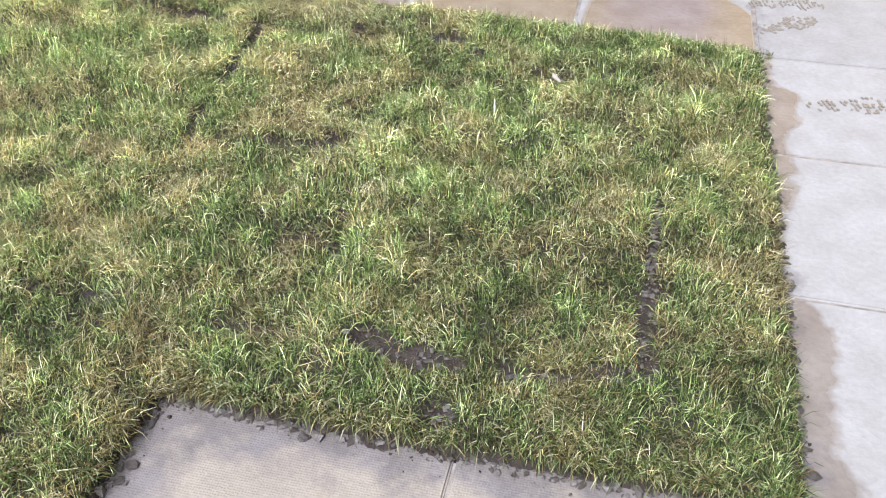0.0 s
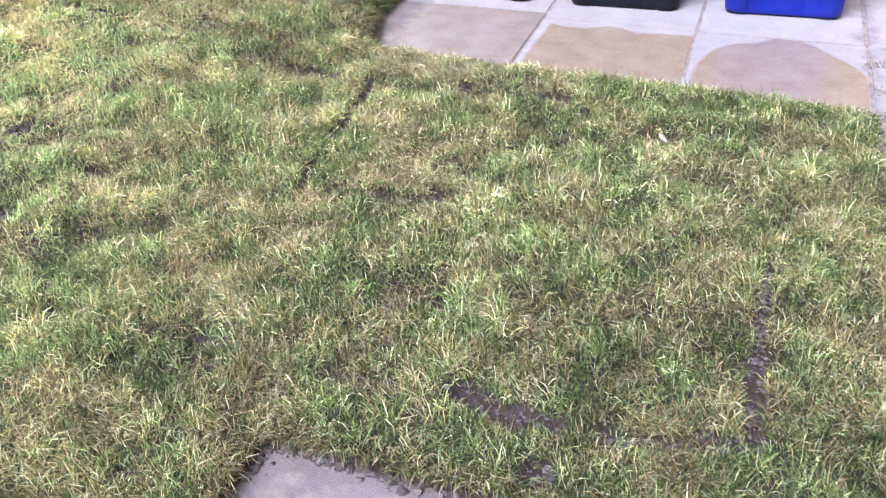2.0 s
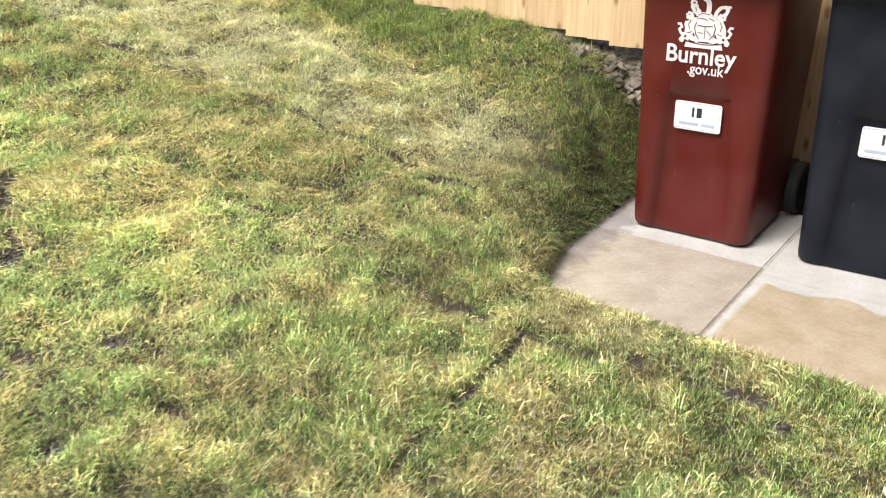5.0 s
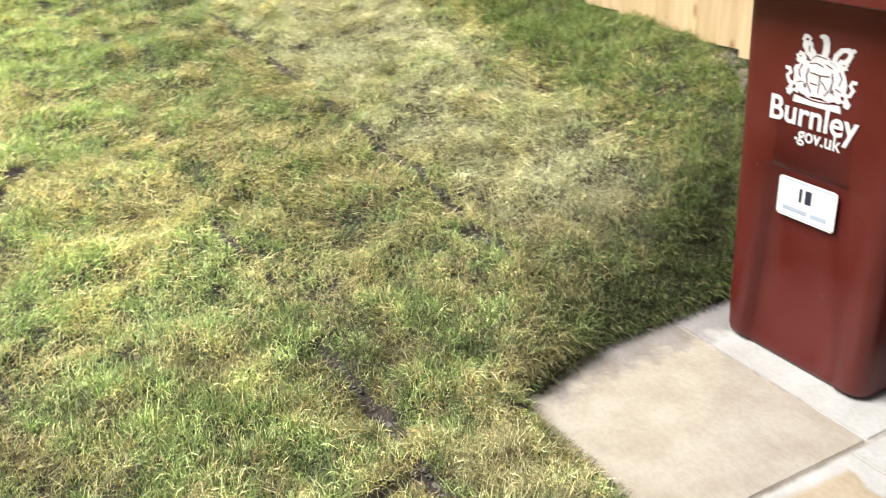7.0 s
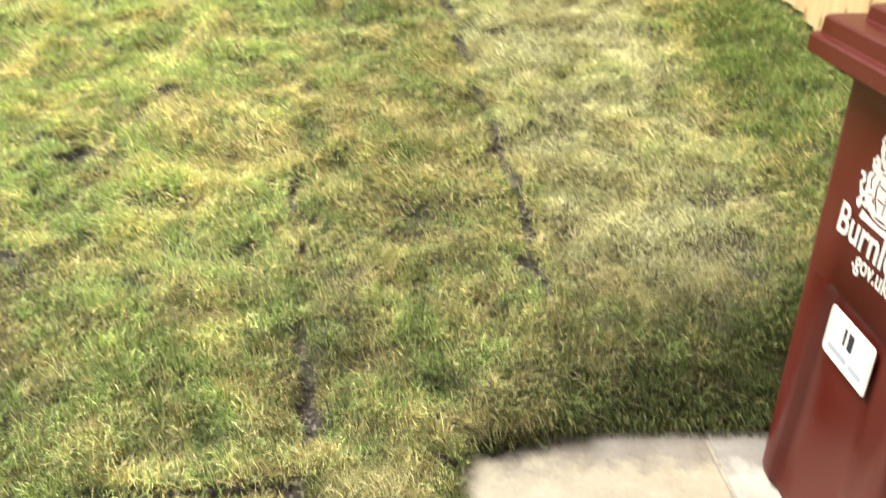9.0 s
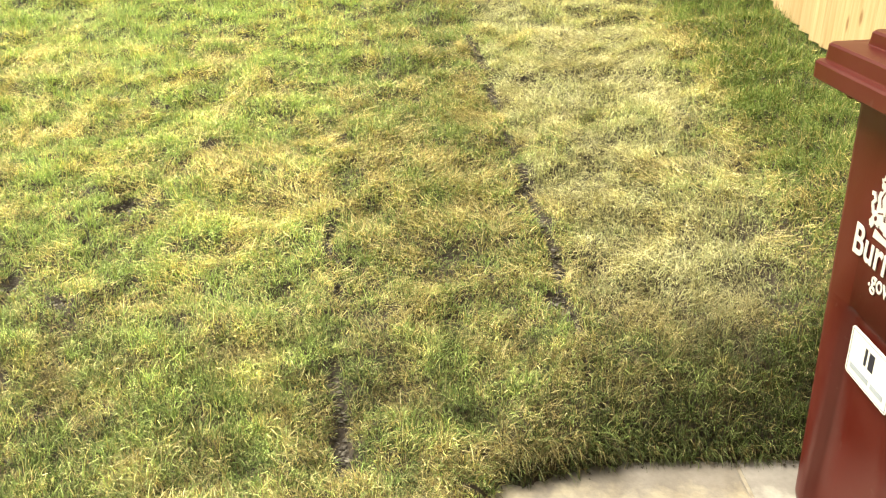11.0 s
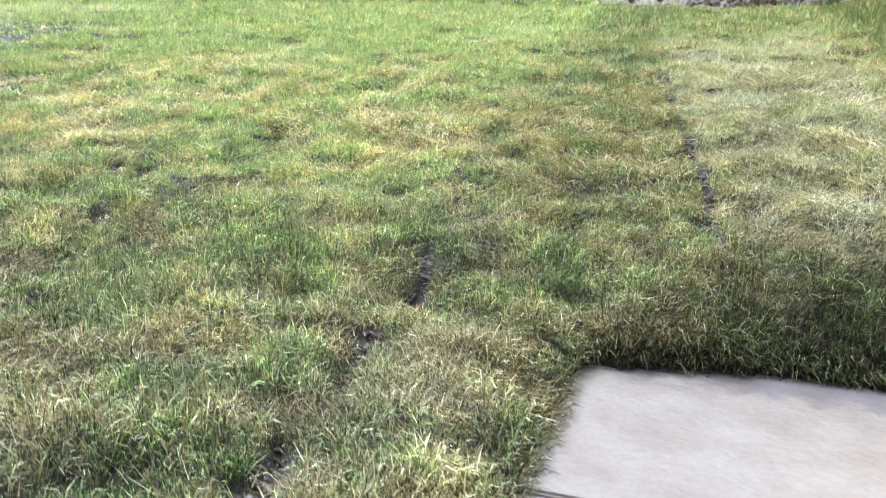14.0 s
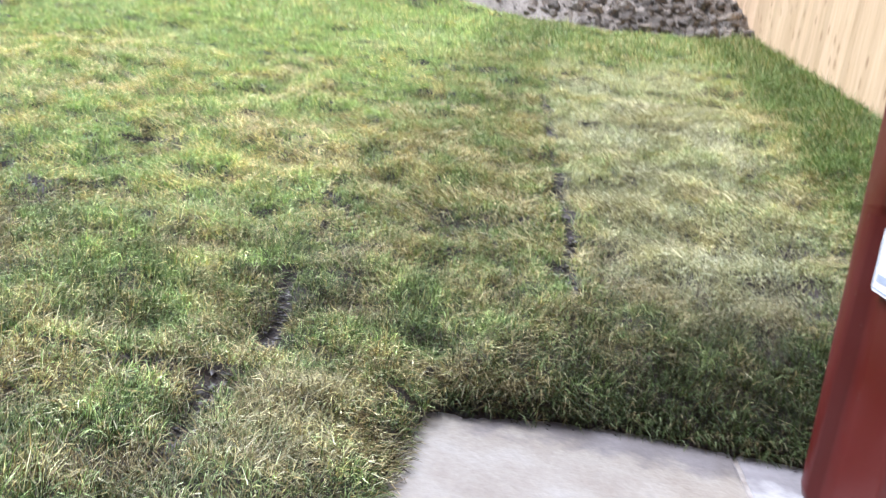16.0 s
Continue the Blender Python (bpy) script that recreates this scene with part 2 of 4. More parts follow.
def clay_material():
    m, n, l, b = material("dry_clay", 0.9)
    p = place_of(n).outputs["Position"]
    coarse, fine = noise_node(n, l, p, 1.3), noise_node(n, l, p, 22, 8, 0.65)
    c = ramp_node(n, l, coarse, [(0.32, (0.13, 0.112, 0.09)), (0.5, (0.30, 0.275, 0.235)), (0.66, (0.43, 0.40, 0.355))])
    c = mix_node(n, l, 0.5, c, ramp_node(n, l, fine, [(0.32, (0.07, 0.06, 0.046)), (0.52, (0.28, 0.255, 0.22)), (0.8, (0.46, 0.43, 0.385))]))
    isle = ramp_node(n, l, place_of(n).outputs["Random Per Island"], [(0.0, (0.6, 0.58, 0.54)), (0.5, (1.0, 0.98, 0.95)), (0.85, (1.35, 1.3, 1.22)), (1.0, (1.6, 1.5, 1.38))])
    # freshly dug, damper soil towards the fence, with a broken outline
    xyz = n.new("ShaderNodeSeparateXYZ")
    l.new(p, xyz.inputs[0])
    damp = n.new("ShaderNodeMapRange")
    damp.inputs["From Min"].default_value, damp.inputs["From Max"].default_value = -0.5, 0.7
    l.new(sums(n, l, "ADD", xyz.outputs["Y"], sums(n, l, "MULTIPLY", sums(n, l, "SUBTRACT", noise_node(n, l, p, 2.2, 4), 0.5), 2.4)), damp.inputs["Value"])
    c = mix_node(n, l, damp.outputs[0], c, mix_node(n, l, 1.0, c, (0.74, 0.715, 0.68), "MULTIPLY"))
    l.new(mix_node(n, l, 1.0, c, isle, "MULTIPLY"), b.inputs["Base Color"])
    bump_node(n, l, b, fine, 0.9, 0.04)
    return m


def slab_material():
    """Pale concrete flags: near white when dry, tan where still wet, with mud trodden on."""
    m, n, l, b = material("paving_flag", 0.75)
    geo = place_of(n)
    p = geo.outputs["Position"]
    xyz = n.new("ShaderNodeSeparateXYZ")
    l.new(p, xyz.inputs[0])
    x, y = xyz.outputs["X"], xyz.outputs["Y"]
    info = n.new("ShaderNodeObjectInfo")
    wob = sums(n, l, "SUBTRACT", noise_node(n, l, p, 4.5, 3), 0.5)
    fine = noise_node(n, l, p, 70, 6)
    mid = noise_node(n, l, p, 9, 5)
    blot = sums(n, l, "MULTIPLY", sums(n, l, "SUBTRACT", noise_node(n, l, p, 15, 3), 0.5), 0.09)
    # wet by the lawn's side edge: a band along x = 0 of changing width
    along = sums(n, l, "DIVIDE", sums(n, l, "ADD", y, 5.0), 5.0)
    wide = ramp_node(n, l, along, [(0.0, (0.3,) * 3), (0.62, (0.12,) * 3), (0.66, (0.075,) * 3), (0.70, (0.085,) * 3), (0.722, (0.10,) * 3), (0.741, (0.07,) * 3), (0.744, (0.006,) * 3), (0.79, (0.012,) * 3),
                                   (0.85, (0.062,) * 3), (0.875, (0.062,) * 3), (0.937, (0.115,) * 3), (0.946, (0.03,) * 3), (0.982, (0.025,) * 3), (0.986, (0.0,) * 3)])
    band = sums(n, l, "ADD", sums(n, l, "ADD", sums(n, l, "SUBTRACT", wide, x), blot), sums(n, l, "MULTIPLY", wob, 0.10))
    band = sums(n, l, "MINIMUM", band, sums(n, l, "ADD", sums(n, l, "MULTIPLY", x, 4.0), 0.03))
    band = sums(n, l, "MINIMUM", band, sums(n, l, "SUBTRACT", -0.084, y))
    # wet row before the bins: up to a wavy line
    u = sums(n, l, "FRACT", sums(n, l, "DIVIDE", sums(n, l, "ADD", x, 12.106), 0.605), 0.0)
    off = sums(n, l, "SUBTRACT", u, 0.52)
    third = sums(n, l, "GREATER_THAN", x, -0.611)
    first = sums(n, l, "LESS_THAN", x, -1.216)
    arch = sums(n, l, "MULTIPLY", third, sums(n, l, "SUBTRACT", 0.04, sums(n, l, "MULTIPLY", sums(n, l, "MULTIPLY", off, off), 1.25)))
    row = sums(n, l, "SUBTRACT", sums(n, l, "ADD", sums(n, l, "ADD", 0.49, arch), sums(n, l, "MULTIPLY", first, 0.3)), y)
    row = sums(n, l, "ADD", row, sums(n, l, "ADD", sums(n, l, "MULTIPLY", wob, 0.2), sums(n, l, "MULTIPLY", blot, 0.5)))
    row = sums(n, l, "MINIMUM", row, sums(n, l, "MULTIPLY", sums(n, l, "SUBTRACT", -0.012, x), 2.0))
    row = sums(n, l, "MINIMUM", row, sums(n, l, "MULTIPLY", sums(n, l, "SUBTRACT", sums(n, l, "ADD", 0.536, sums(n, l, "MULTIPLY", first, 0.063)), y), 2.0))
    edge = sums(n, l, "SUBTRACT", u, sums(n, l, "ADD", 0.03, sums(n, l, "MULTIPLY", sums(n, l, "MAXIMUM", y, 0.0), 0.06)))
    row = sums(n, l, "MINIMUM", row, sums(n, l, "ADD", sums(n, l, "MULTIPLY", edge, 0.6), sums(n, l, "MULTIPLY", first, 2.0)))
    # damp near strip
    near = sums(n, l, "MULTIPLY", sums(n, l, "SUBTRACT", -1.8, y), 2.0)
    near = sums(n, l, "MINIMUM", near, sums(n, l, "SUBTRACT", 0.0, x))
    wet = sums(n, l, "MAXIMUM", band, row)
    cl = n.new("ShaderNodeMapRange")
    cl.inputs["From Min"].default_value, cl.inputs["From Max"].default_value = -0.006, 0.014
    l.new(wet, cl.inputs["Value"])
    wetf = cl.outputs[0]
    cn = n.new("ShaderNodeMapRange")
    cn.inputs["From Min"].default_value, cn.inputs["From Max"].default_value = -0.02, 0.12
    l.new(near, cn.inputs["Value"])
    dry_c = ramp_node(n, l, mid, [(0.3, (0.43, 0.415, 0.39)), (0.7, (0.52, 0.51, 0.495))])
    wet_c = ramp_node(n, l, mid, [(0.25, (0.36, 0.285, 0.185)), (0.55, (0.46, 0.375, 0.265)), (0.8, (0.51, 0.44, 0.34))])
    wet_c = mix_node(n, l, sums(n, l, "LESS_THAN", x, -1.2), wet_c, ramp_node(n, l, mid, [(0.25, (0.395, 0.34, 0.272)), (0.55, (0.495, 0.447, 0.372)), (0.8, (0.555, 0.518, 0.452))]))
    wet_c = mix_node(n, l, sums(n, l, "GREATER_THAN", x, 0.0), wet_c, ramp_node(n, l, mid, [(0.25, (0.27, 0.23, 0.19)), (0.7, (0.39, 0.345, 0.295))]))
    damp_c = ramp_node(n, l, noise_node(n, l, p, 3.5, 5), [(0.3, (0.38, 0.33, 0.28)), (0.55, (0.49, 0.43, 0.35)), (0.75, (0.46, 0.385, 0.295))])
    c = mix_node(n, l, wetf, dry_c, wet_c)
    c = mix_node(n, l, cn.outputs[0], c, damp_c)
    # mud trodden along the cut turf, with a ragged shape of its own
    ragged = sums(n, l, "MULTIPLY", sums(n, l, "SUBTRACT", noise_node(n, l, p, 11, 5, 0.65), 0.5), 0.3)
    by_near = sums(n, l, "MINIMUM", sums(n, l, "ADD", y, 1.955), sums(n, l, "SUBTRACT", -1.8, y))
    by_near = sums(n, l, "MINIMUM", by_near, sums(n, l, "SUBTRACT", 0.0, x))
    by_side = sums(n, l, "MINIMUM", sums(n, l, "SUBTRACT", -1.06, x), sums(n, l, "SUBTRACT", -1.8, y))
    by_bay = sums(n, l, "MINIMUM", sums(n, l, "SUBTRACT", -1.73, x), sums(n, l, "ADD", y, 0.2))
    by_long = sums(n, l, "MINIMUM", sums(n, l, "SUBTRACT", 0.012, x), sums(n, l, "ADD", x, 0.012))
    edge_mud = sums(n, l, "MAXIMUM", sums(n, l, "MAXIMUM", by_near, by_side), sums(n, l, "MAXIMUM", by_bay, by_long))
    mudf = n.new("ShaderNodeMapRange")
    mudf.inputs["From Min"].default_value, mudf.inputs["From Max"].default_value = -0.02, 0.05
    mudf.inputs["To Max"].default_value = 0.8
    l.new(sums(n, l, "ADD", edge_mud, ragged), mudf.inputs["Value"])
    mud_c = ramp_node(n, l, mid, [(0.3, (0.17, 0.155, 0.155)), (0.7, (0.30, 0.275, 0.28))])
    c = mix_node(n, l, mudf.outputs[0], c, mud_c)
    tone = n.new("ShaderNodeMapRange")
    tone.inputs["To Min"].default_value, tone.inputs["To Max"].default_value = 0.9, 1.04
    l.new(info.outputs["Random"], tone.inputs["Value"])
    c = mix_node(n, l, 1.0, c, tone.outputs[0], "MULTIPLY")
    grain = ramp_node(n, l, fine, [(0.3, (0.86, 0.86, 0.86)), (0.7, (1, 1, 1))])
    l.new(mix_node(n, l, 1.0, c, grain, "MULTIPLY"), b.inputs["Base Color"])
    rr = n.new("ShaderNodeMapRange")
    rr.inputs["To Min"].default_value, rr.inputs["To Max"].default_value = 0.8, 0.27
    l.new(wetf, rr.inputs["Value"])
    l.new(rr.outputs[0], b.inputs["Roughness"])
    coat = sums(n, l, "MULTIPLY", sums(n, l, "MAXIMUM", wetf, mudf.outputs[0]), 0.65)
    l.new(coat, b.inputs["Coat Weight"])
    b.inputs["Coat Roughness"].default_value, b.inputs["Coat IOR"].default_value = 0.28, 1.5
    dimple = add(n, "ShaderNodeTexVoronoi", Scale=190.0, Randomness=0.35)
    l.new(p, dimple.inputs["Vector"])
    dimples = sums(n, l, "MULTIPLY", sums(n, l, "MULTIPLY", dimple.outputs["Distance"], cn.outputs[0]), 0.6)
    bump_node(n, l, b, sums(n, l, "ADD", sums(n, l, "ADD", fine, mid), dimples), 0.5, 0.004)
    return m


def mortar_material():
    m, n, l, b = material("muddy_mortar", 0.85)
    p = place_of(n).outputs["Position"]
    f = noise_node(n, l, p, 30, 6)
    l.new(ramp_node(n, l, f, [(0.3, (0.24, 0.21, 0.18)), (0.7, (0.44, 0.40, 0.35))]), b.inputs["Base Color"])
    bump_node(n, l, b, f, 0.5, 0.01)
    return m


def wood_material():
    m, n, l, b = material("new_fence_board", 0.65)
    tc = n.new("ShaderNodeTexCoord")
    info = n.new("ShaderNodeObjectInfo")
    mp = n.new("ShaderNodeMapping")
    mp.inputs["Scale"].default_value = (1.0, 1.0, 0.05)
    shift = n.new("ShaderNodeCombineXYZ")
    l.new(sums(n, l, "MULTIPLY", info.outputs["Random"], 40.0), shift.inputs[0])
    l.new(sums(n, l, "MULTIPLY", info.outputs["Random"], 17.0), shift.inputs[2])
    l.new(tc.outputs["Object"], mp.inputs["Vector"])
    l.new(shift.outputs[0], mp.inputs["Location"])
    grain = noise_node(n, l, mp.outputs[0], 75, 5, 0.6)
    c = ramp_node(n, l, grain, [(0.25, (0.49, 0.33, 0.175)), (0.5, (0.63, 0.46, 0.27)), (0.8, (0.72, 0.565, 0.37))])
    kn = add(n, "ShaderNodeTexVoronoi", Scale=7.0)
    kn.voronoi_dimensions = "2D"
    face = n.new("ShaderNodeSeparateXYZ")
    flat = n.new("ShaderNodeCombineXYZ")
    l.new(tc.outputs["Object"], face.inputs[0])
    l.new(face.outputs["X"], flat.inputs[0])
    l.new(face.outputs["Z"], flat.inputs[1])
    mk = n.new("ShaderNodeMapping")
    mk.inputs["Scale"].default_value = (1.2, 0.5, 1.0)
    l.new(flat.outputs[0], mk.inputs["Vector"])
    hop = n.new("ShaderNodeCombineXYZ")
    l.new(sums(n, l, "MULTIPLY", info.outputs["Random"], 40.0), hop.inputs[0])
    l.new(sums(n, l, "MULTIPLY", info.outputs["Random"], 23.0), hop.inputs[1])
    l.new(hop.outputs[0], mk.inputs["Location"])
    l.new(mk.outputs[0], kn.inputs["Vector"])
    knot = ramp_node(n, l, kn.outputs["Distance"], [(0.05, (1, 1, 1)), (0.13, (0, 0, 0))])
    c = mix_node(n, l, sums(n, l, "MULTIPLY", knot, 0.7), c, (0.22, 0.10, 0.035))
    tone = ramp_node(n, l, info.outputs["Random"], [(0.0, (0.86, 0.84, 0.80)), (0.5, (0.98, 0.97, 0.95)), (1.0, (1.07, 1.07, 1.07))])
    l.new(mix_node(n, l, 1.0, c, tone, "MULTIPLY"), b.inputs["Base Color"])
    bump_node(n, l, b, grain, 0.25, 0.004)
    return m


def plastic_material(name, colour, rough=0.46, shine=0.32):
    m, n, l, b = material(name, rough)
    p = n.new("ShaderNodeTexCoord").outputs["Object"]
    dirt, fine = noise_node(n, l, p, 5, 6), noise_node(n, l, p, 160, 3)
    c = ramp_node(n, l, dirt, [(0.35, colour), (0.8, tuple(min(1, v * 1.2 + 0.012) for v in colour))])
    speck = ramp_node(n, l, noise_node(n, l, p, 38, 3), [(0.70, (0, 0, 0)), (0.76, (1, 1, 1))])
    c = mix_node(n, l, sums(n, l, "MULTIPLY", speck, 0.06), c, (0.4, 0.36, 0.3))
    l.new(c, b.inputs["Base Color"])
    r = ramp_node(n, l, dirt, [(0.3, (rough - 0.06,) * 3), (0.8, (rough + 0.12,) * 3)])
    l.new(r, b.inputs["Roughness"])
    b.inputs["Specular IOR Level"].default_value = shine
    bump_node(n, l, b, fine, 0.12, 0.001)
    return m


def plain_material(name, colour, rough=0.5):
    m, n, l, b = material(name, rough)
    p = n.new("ShaderNodeTexCoord").outputs["Object"]
    f = noise_node(n, l, p, 40, 5)
    l.new(ramp_node(n, l, f, [(0.3, tuple(v * 0.85 for v in colour)), (0.7, colour)]), b.inputs["Base Color"])
    return m


GRASS, SOIL, CLAY, FLAG, MORTAR, WOOD = grass_material(), soil_material("garden_soil", 1.0), clay_material(), slab_material(), mortar_material(), wood_material()
MUD = mud_material()
RUBBER = plain_material("black_rubber", (0.018, 0.018, 0.019), 0.7)
STEEL = plain_material("zinc_axle", (0.35, 0.35, 0.36), 0.4)
WHITE = plain_material("white_print", (0.76, 0.745, 0.76), 0.5)
STICKER = plain_material("white_sticker", (0.9, 0.9, 0.91), 0.35)
INK = plain_material("dark_ink", (0.03, 0.03, 0.05), 0.5)
PALE_INK = plain_material("pale_blue_ink", (0.42, 0.48, 0.58), 0.5)
STONE = plain_material("grey_stone", (0.34, 0.32, 0.30), 0.8)
GAP_SHADE = plain_material("gap_shade_brown", (0.05, 0.032, 0.02), 0.7)
LEAF = plain_material("bleached_leaf", (0.62, 0.58, 0.52), 0.6)


# ---- mesh helpers ----
def part(name, bm, mat, parent=None, label=""):
    me = bpy.data.meshes.new(name)
    bm.to_mesh(me)
    bm.free()
    me.materials.append(mat)
    ob = new(name, me)
    if parent:
        ob.parent = parent
    return tagged(ob, label)


def big_mesh(name, verts, faces, mat, smooth=False):
    """A mesh from arrays with faces of one corner count."""
    me = bpy.data.meshes.new(name)
    count, corners = faces.shape
    me.vertices.add(len(verts))
    me.vertices.foreach_set("co", np.ascontiguousarray(verts, np.float32).ravel())
    me.loops.add(count * corners)
    me.loops.foreach_set("vertex_index", np.ascontiguousarray(faces, np.int32).ravel())
    me.polygons.add(count)
    me.polygons.foreach_set("loop_start", np.arange(0, count * corners, corners, dtype=np.int32))
    me.polygons.foreach_set("use_smooth", np.full(count, smooth))
    me.materials.append(mat)
    me.update(calc_edges=True)
    return new(name, me)


def grid_mesh(name, xs, ys, height, mat, smooth=True):
    gx, gy = np.meshgrid(xs, ys)
    verts = np.stack([gx, gy, height(gx, gy)], -1).reshape(-1, 3)
    w = len(xs)
    i = (np.arange(len(ys) - 1)[:, None] * w + np.arange(w - 1)).ravel()
    return big_mesh(name, verts, np.stack([i, i + 1, i + w + 1, i + w], 1), mat, smooth)


def box(bm, x0, x1, y0, y1, z0, z1, bevel=0.0):
    made = bmesh.ops.create_cube(bm, size=1.0, matrix=Matrix.LocRotScale(((x0 + x1) / 2, (y0 + y1) / 2, (z0 + z1) / 2), None, (x1 - x0, y1 - y0, z1 - z0)))
    if bevel:
        edges = list({e for v in made["verts"] for e in v.link_edges})
        bmesh.ops.bevel(bm, geom=edges, offset=bevel, segments=2, affect="EDGES")


def loft(bm, rings, cap_low=True, cap_high=True):
    loops = [[bm.verts.new(p) for p in ring] for ring in rings]
    for a, b in zip(loops, loops[1:]):
        for k in range(len(a)):
            bm.faces.new((a[k], a[(k + 1) % len(a)], b[(k + 1) % len(a)], b[k]))
    if cap_low:
        bm.faces.new(loops[0][::-1])
    if cap_high:
        bm.faces.new(loops[-1])


def turned(bm, outline, axis_x0, segments=28):
    """A solid of turning about the x axis from (x, radius) pairs."""
    rings = [[(axis_x0 + x, r * math.cos(a), r * math.sin(a)) for a in (2 * math.pi * k / segments for k in range(segments))] for x, r in outline]
    loft(bm, rings)


# ---- ground ----
def ground_height(x, y):
    inside = lawn_inside(x, y)
    low = np.where((x < bank_edge(y)) | (y > FENCE_Y + 0.02), lawn_height(x, np.minimum(y, FENCE_Y)) - 0.03, -0.06)
    behind = np.clip((y - 1.12) / 0.28, 0, 1) * (0.03 + 0.14 * layered(x, y, 9, 40, 3))
    low = np.where((y > 1.1) & (x > bay_edge(y)), np.maximum(low, -0.04 + behind), low)
    flat = np.clip((np.hypot(np.minimum(x + 4, 0) + np.maximum(x - 3, 0), np.maximum(np.abs(y + 1.5) - 6, 0)) - 8) / 20, 0, 1)
    h = np.where(inside > 0, turf_top(x, y) - 0.006, low)
    return h * (1 - flat) + np.minimum(h, 1.6) * flat


def spread(a, b, step, reach):
    far, s, out = [], step, b
    while out < reach:
        s *= 1.5
        out += s
        far.append(out)
    low, s, out = [], step, a
    while out > -reach:
        s *= 1.5
        out -= s
        low.append(out)
    return np.array(low[::-1] + list(np.arange(a, b + 1e-6, step)) + far)


ground = grid_mesh("ground", spread(-8.6, 0.3, 0.03, 400), spread(-3.0, 1.6, 0.03, 400), ground_height, SOIL)
tagged(ground, "dark damp garden soil under turf and paving", "ground", kind="structure")


# ---- turf: blades of grass ----
def seam_y(x, which):
    """The two long joints between the rolls that run up the slope."""
    return np.interp(x, [-5, -3.84, -2.83, -2.15], [-0.03, 0.07, 0.18, 0.26]) if which else np.interp(x, [-3.3, -2.35, -1.58], [-0.52, -0.40, -0.32])


def lush_shade_strip(x, y):
    """Longer, deep green grass along the fence; its tone also carries painted shade."""
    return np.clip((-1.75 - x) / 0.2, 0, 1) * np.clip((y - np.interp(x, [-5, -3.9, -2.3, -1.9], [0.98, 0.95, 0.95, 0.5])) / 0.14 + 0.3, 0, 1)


def dryness(x, y):
    mottle = (layered(x, y, 2.6, 21, 3) - 0.5) * 0.5 + (layered(x, y, 9.5, 25, 2) - 0.5) * 1.1 + (value_noise(x * 23, y * 23, 27) - 0.5) * 0.5
    up = np.clip((-1.75 - x) / 0.3, 0, 1)
    first, second = seam_y(x, 0), seam_y(x, 1)
    over = lambda edge, soft=0.03: np.clip((y - edge) / soft + 0.5, 0, 1)
    mean = 0.22 + 0.1 * np.clip((-0.9 - x) / 0.5, 0, 1) - 0.09 * np.clip((-1.6 - x) / 0.5, 0, 1)
    mean = mean + up * over(first) * (0.33 - mean)
    pale = up * over(second) * np.clip((x + 5.6) / 1.2, 0, 1) * np.clip((-2.0 - x) / 0.2, 0, 1)
    mean = mean + pale * (0.42 - mean)
    lush_shade = lush_shade_strip(x, y)
    mean = mean + lush_shade * (np.interp(x, [-2.9, -2.4], [0.06, 0.22]) - mean)
    mean = mean + np.clip((-5.2 - x) / 1.2, 0, 1) * (0.22 - mean)
    mean = mean - 0.09 * np.clip((-3.0 - x) / 1.5, 0, 1) * np.clip((0.1 - y) / 0.3, 0, 1)
    corner = np.exp(-((x + 1.84) ** 2 + (y - 0.1) ** 2) / 0.012)
    return np.clip(mean + mottle * (1 - 0.6 * lush_shade) + 0.5 * corner + 0.25 * np.exp(-((x + 1.45) / 0.28) ** 2 - ((y + 0.17) / 0.12) ** 2), 0.03, 0.97)


def bleached(x, y):
    """The roll of turf whose blades have faded, and pale drifts towards the bank."""
    far_left = 0.7 * np.clip((-3.2 - x) / 1.2, 0, 1) * np.clip((x + 8.2) / 0.8, 0, 1) * np.clip((-0.2 - y) / 0.6, 0, 1) * np.clip(layered(x, y, 1.4, 157, 3) * 2.6 - 0.9, 0, 1)
    tuft = 0.3 * np.exp(-((x + 1.45) / 0.28) ** 2 - ((y + 0.17) / 0.12) ** 2)
    return far_left + tuft + np.clip((y - seam_y(x, 1)) / 0.03, 0, 1) * np.clip((1.0 - y) / 0.25, 0, 1) * np.clip((x + 6) / 1.2, 0, 1) * np.clip((-2.0 - x) / 0.4, 0, 1) * np.clip(layered(x, y, 4.5, 151, 2) * 2.2 - 0.25, 0.35, 1)


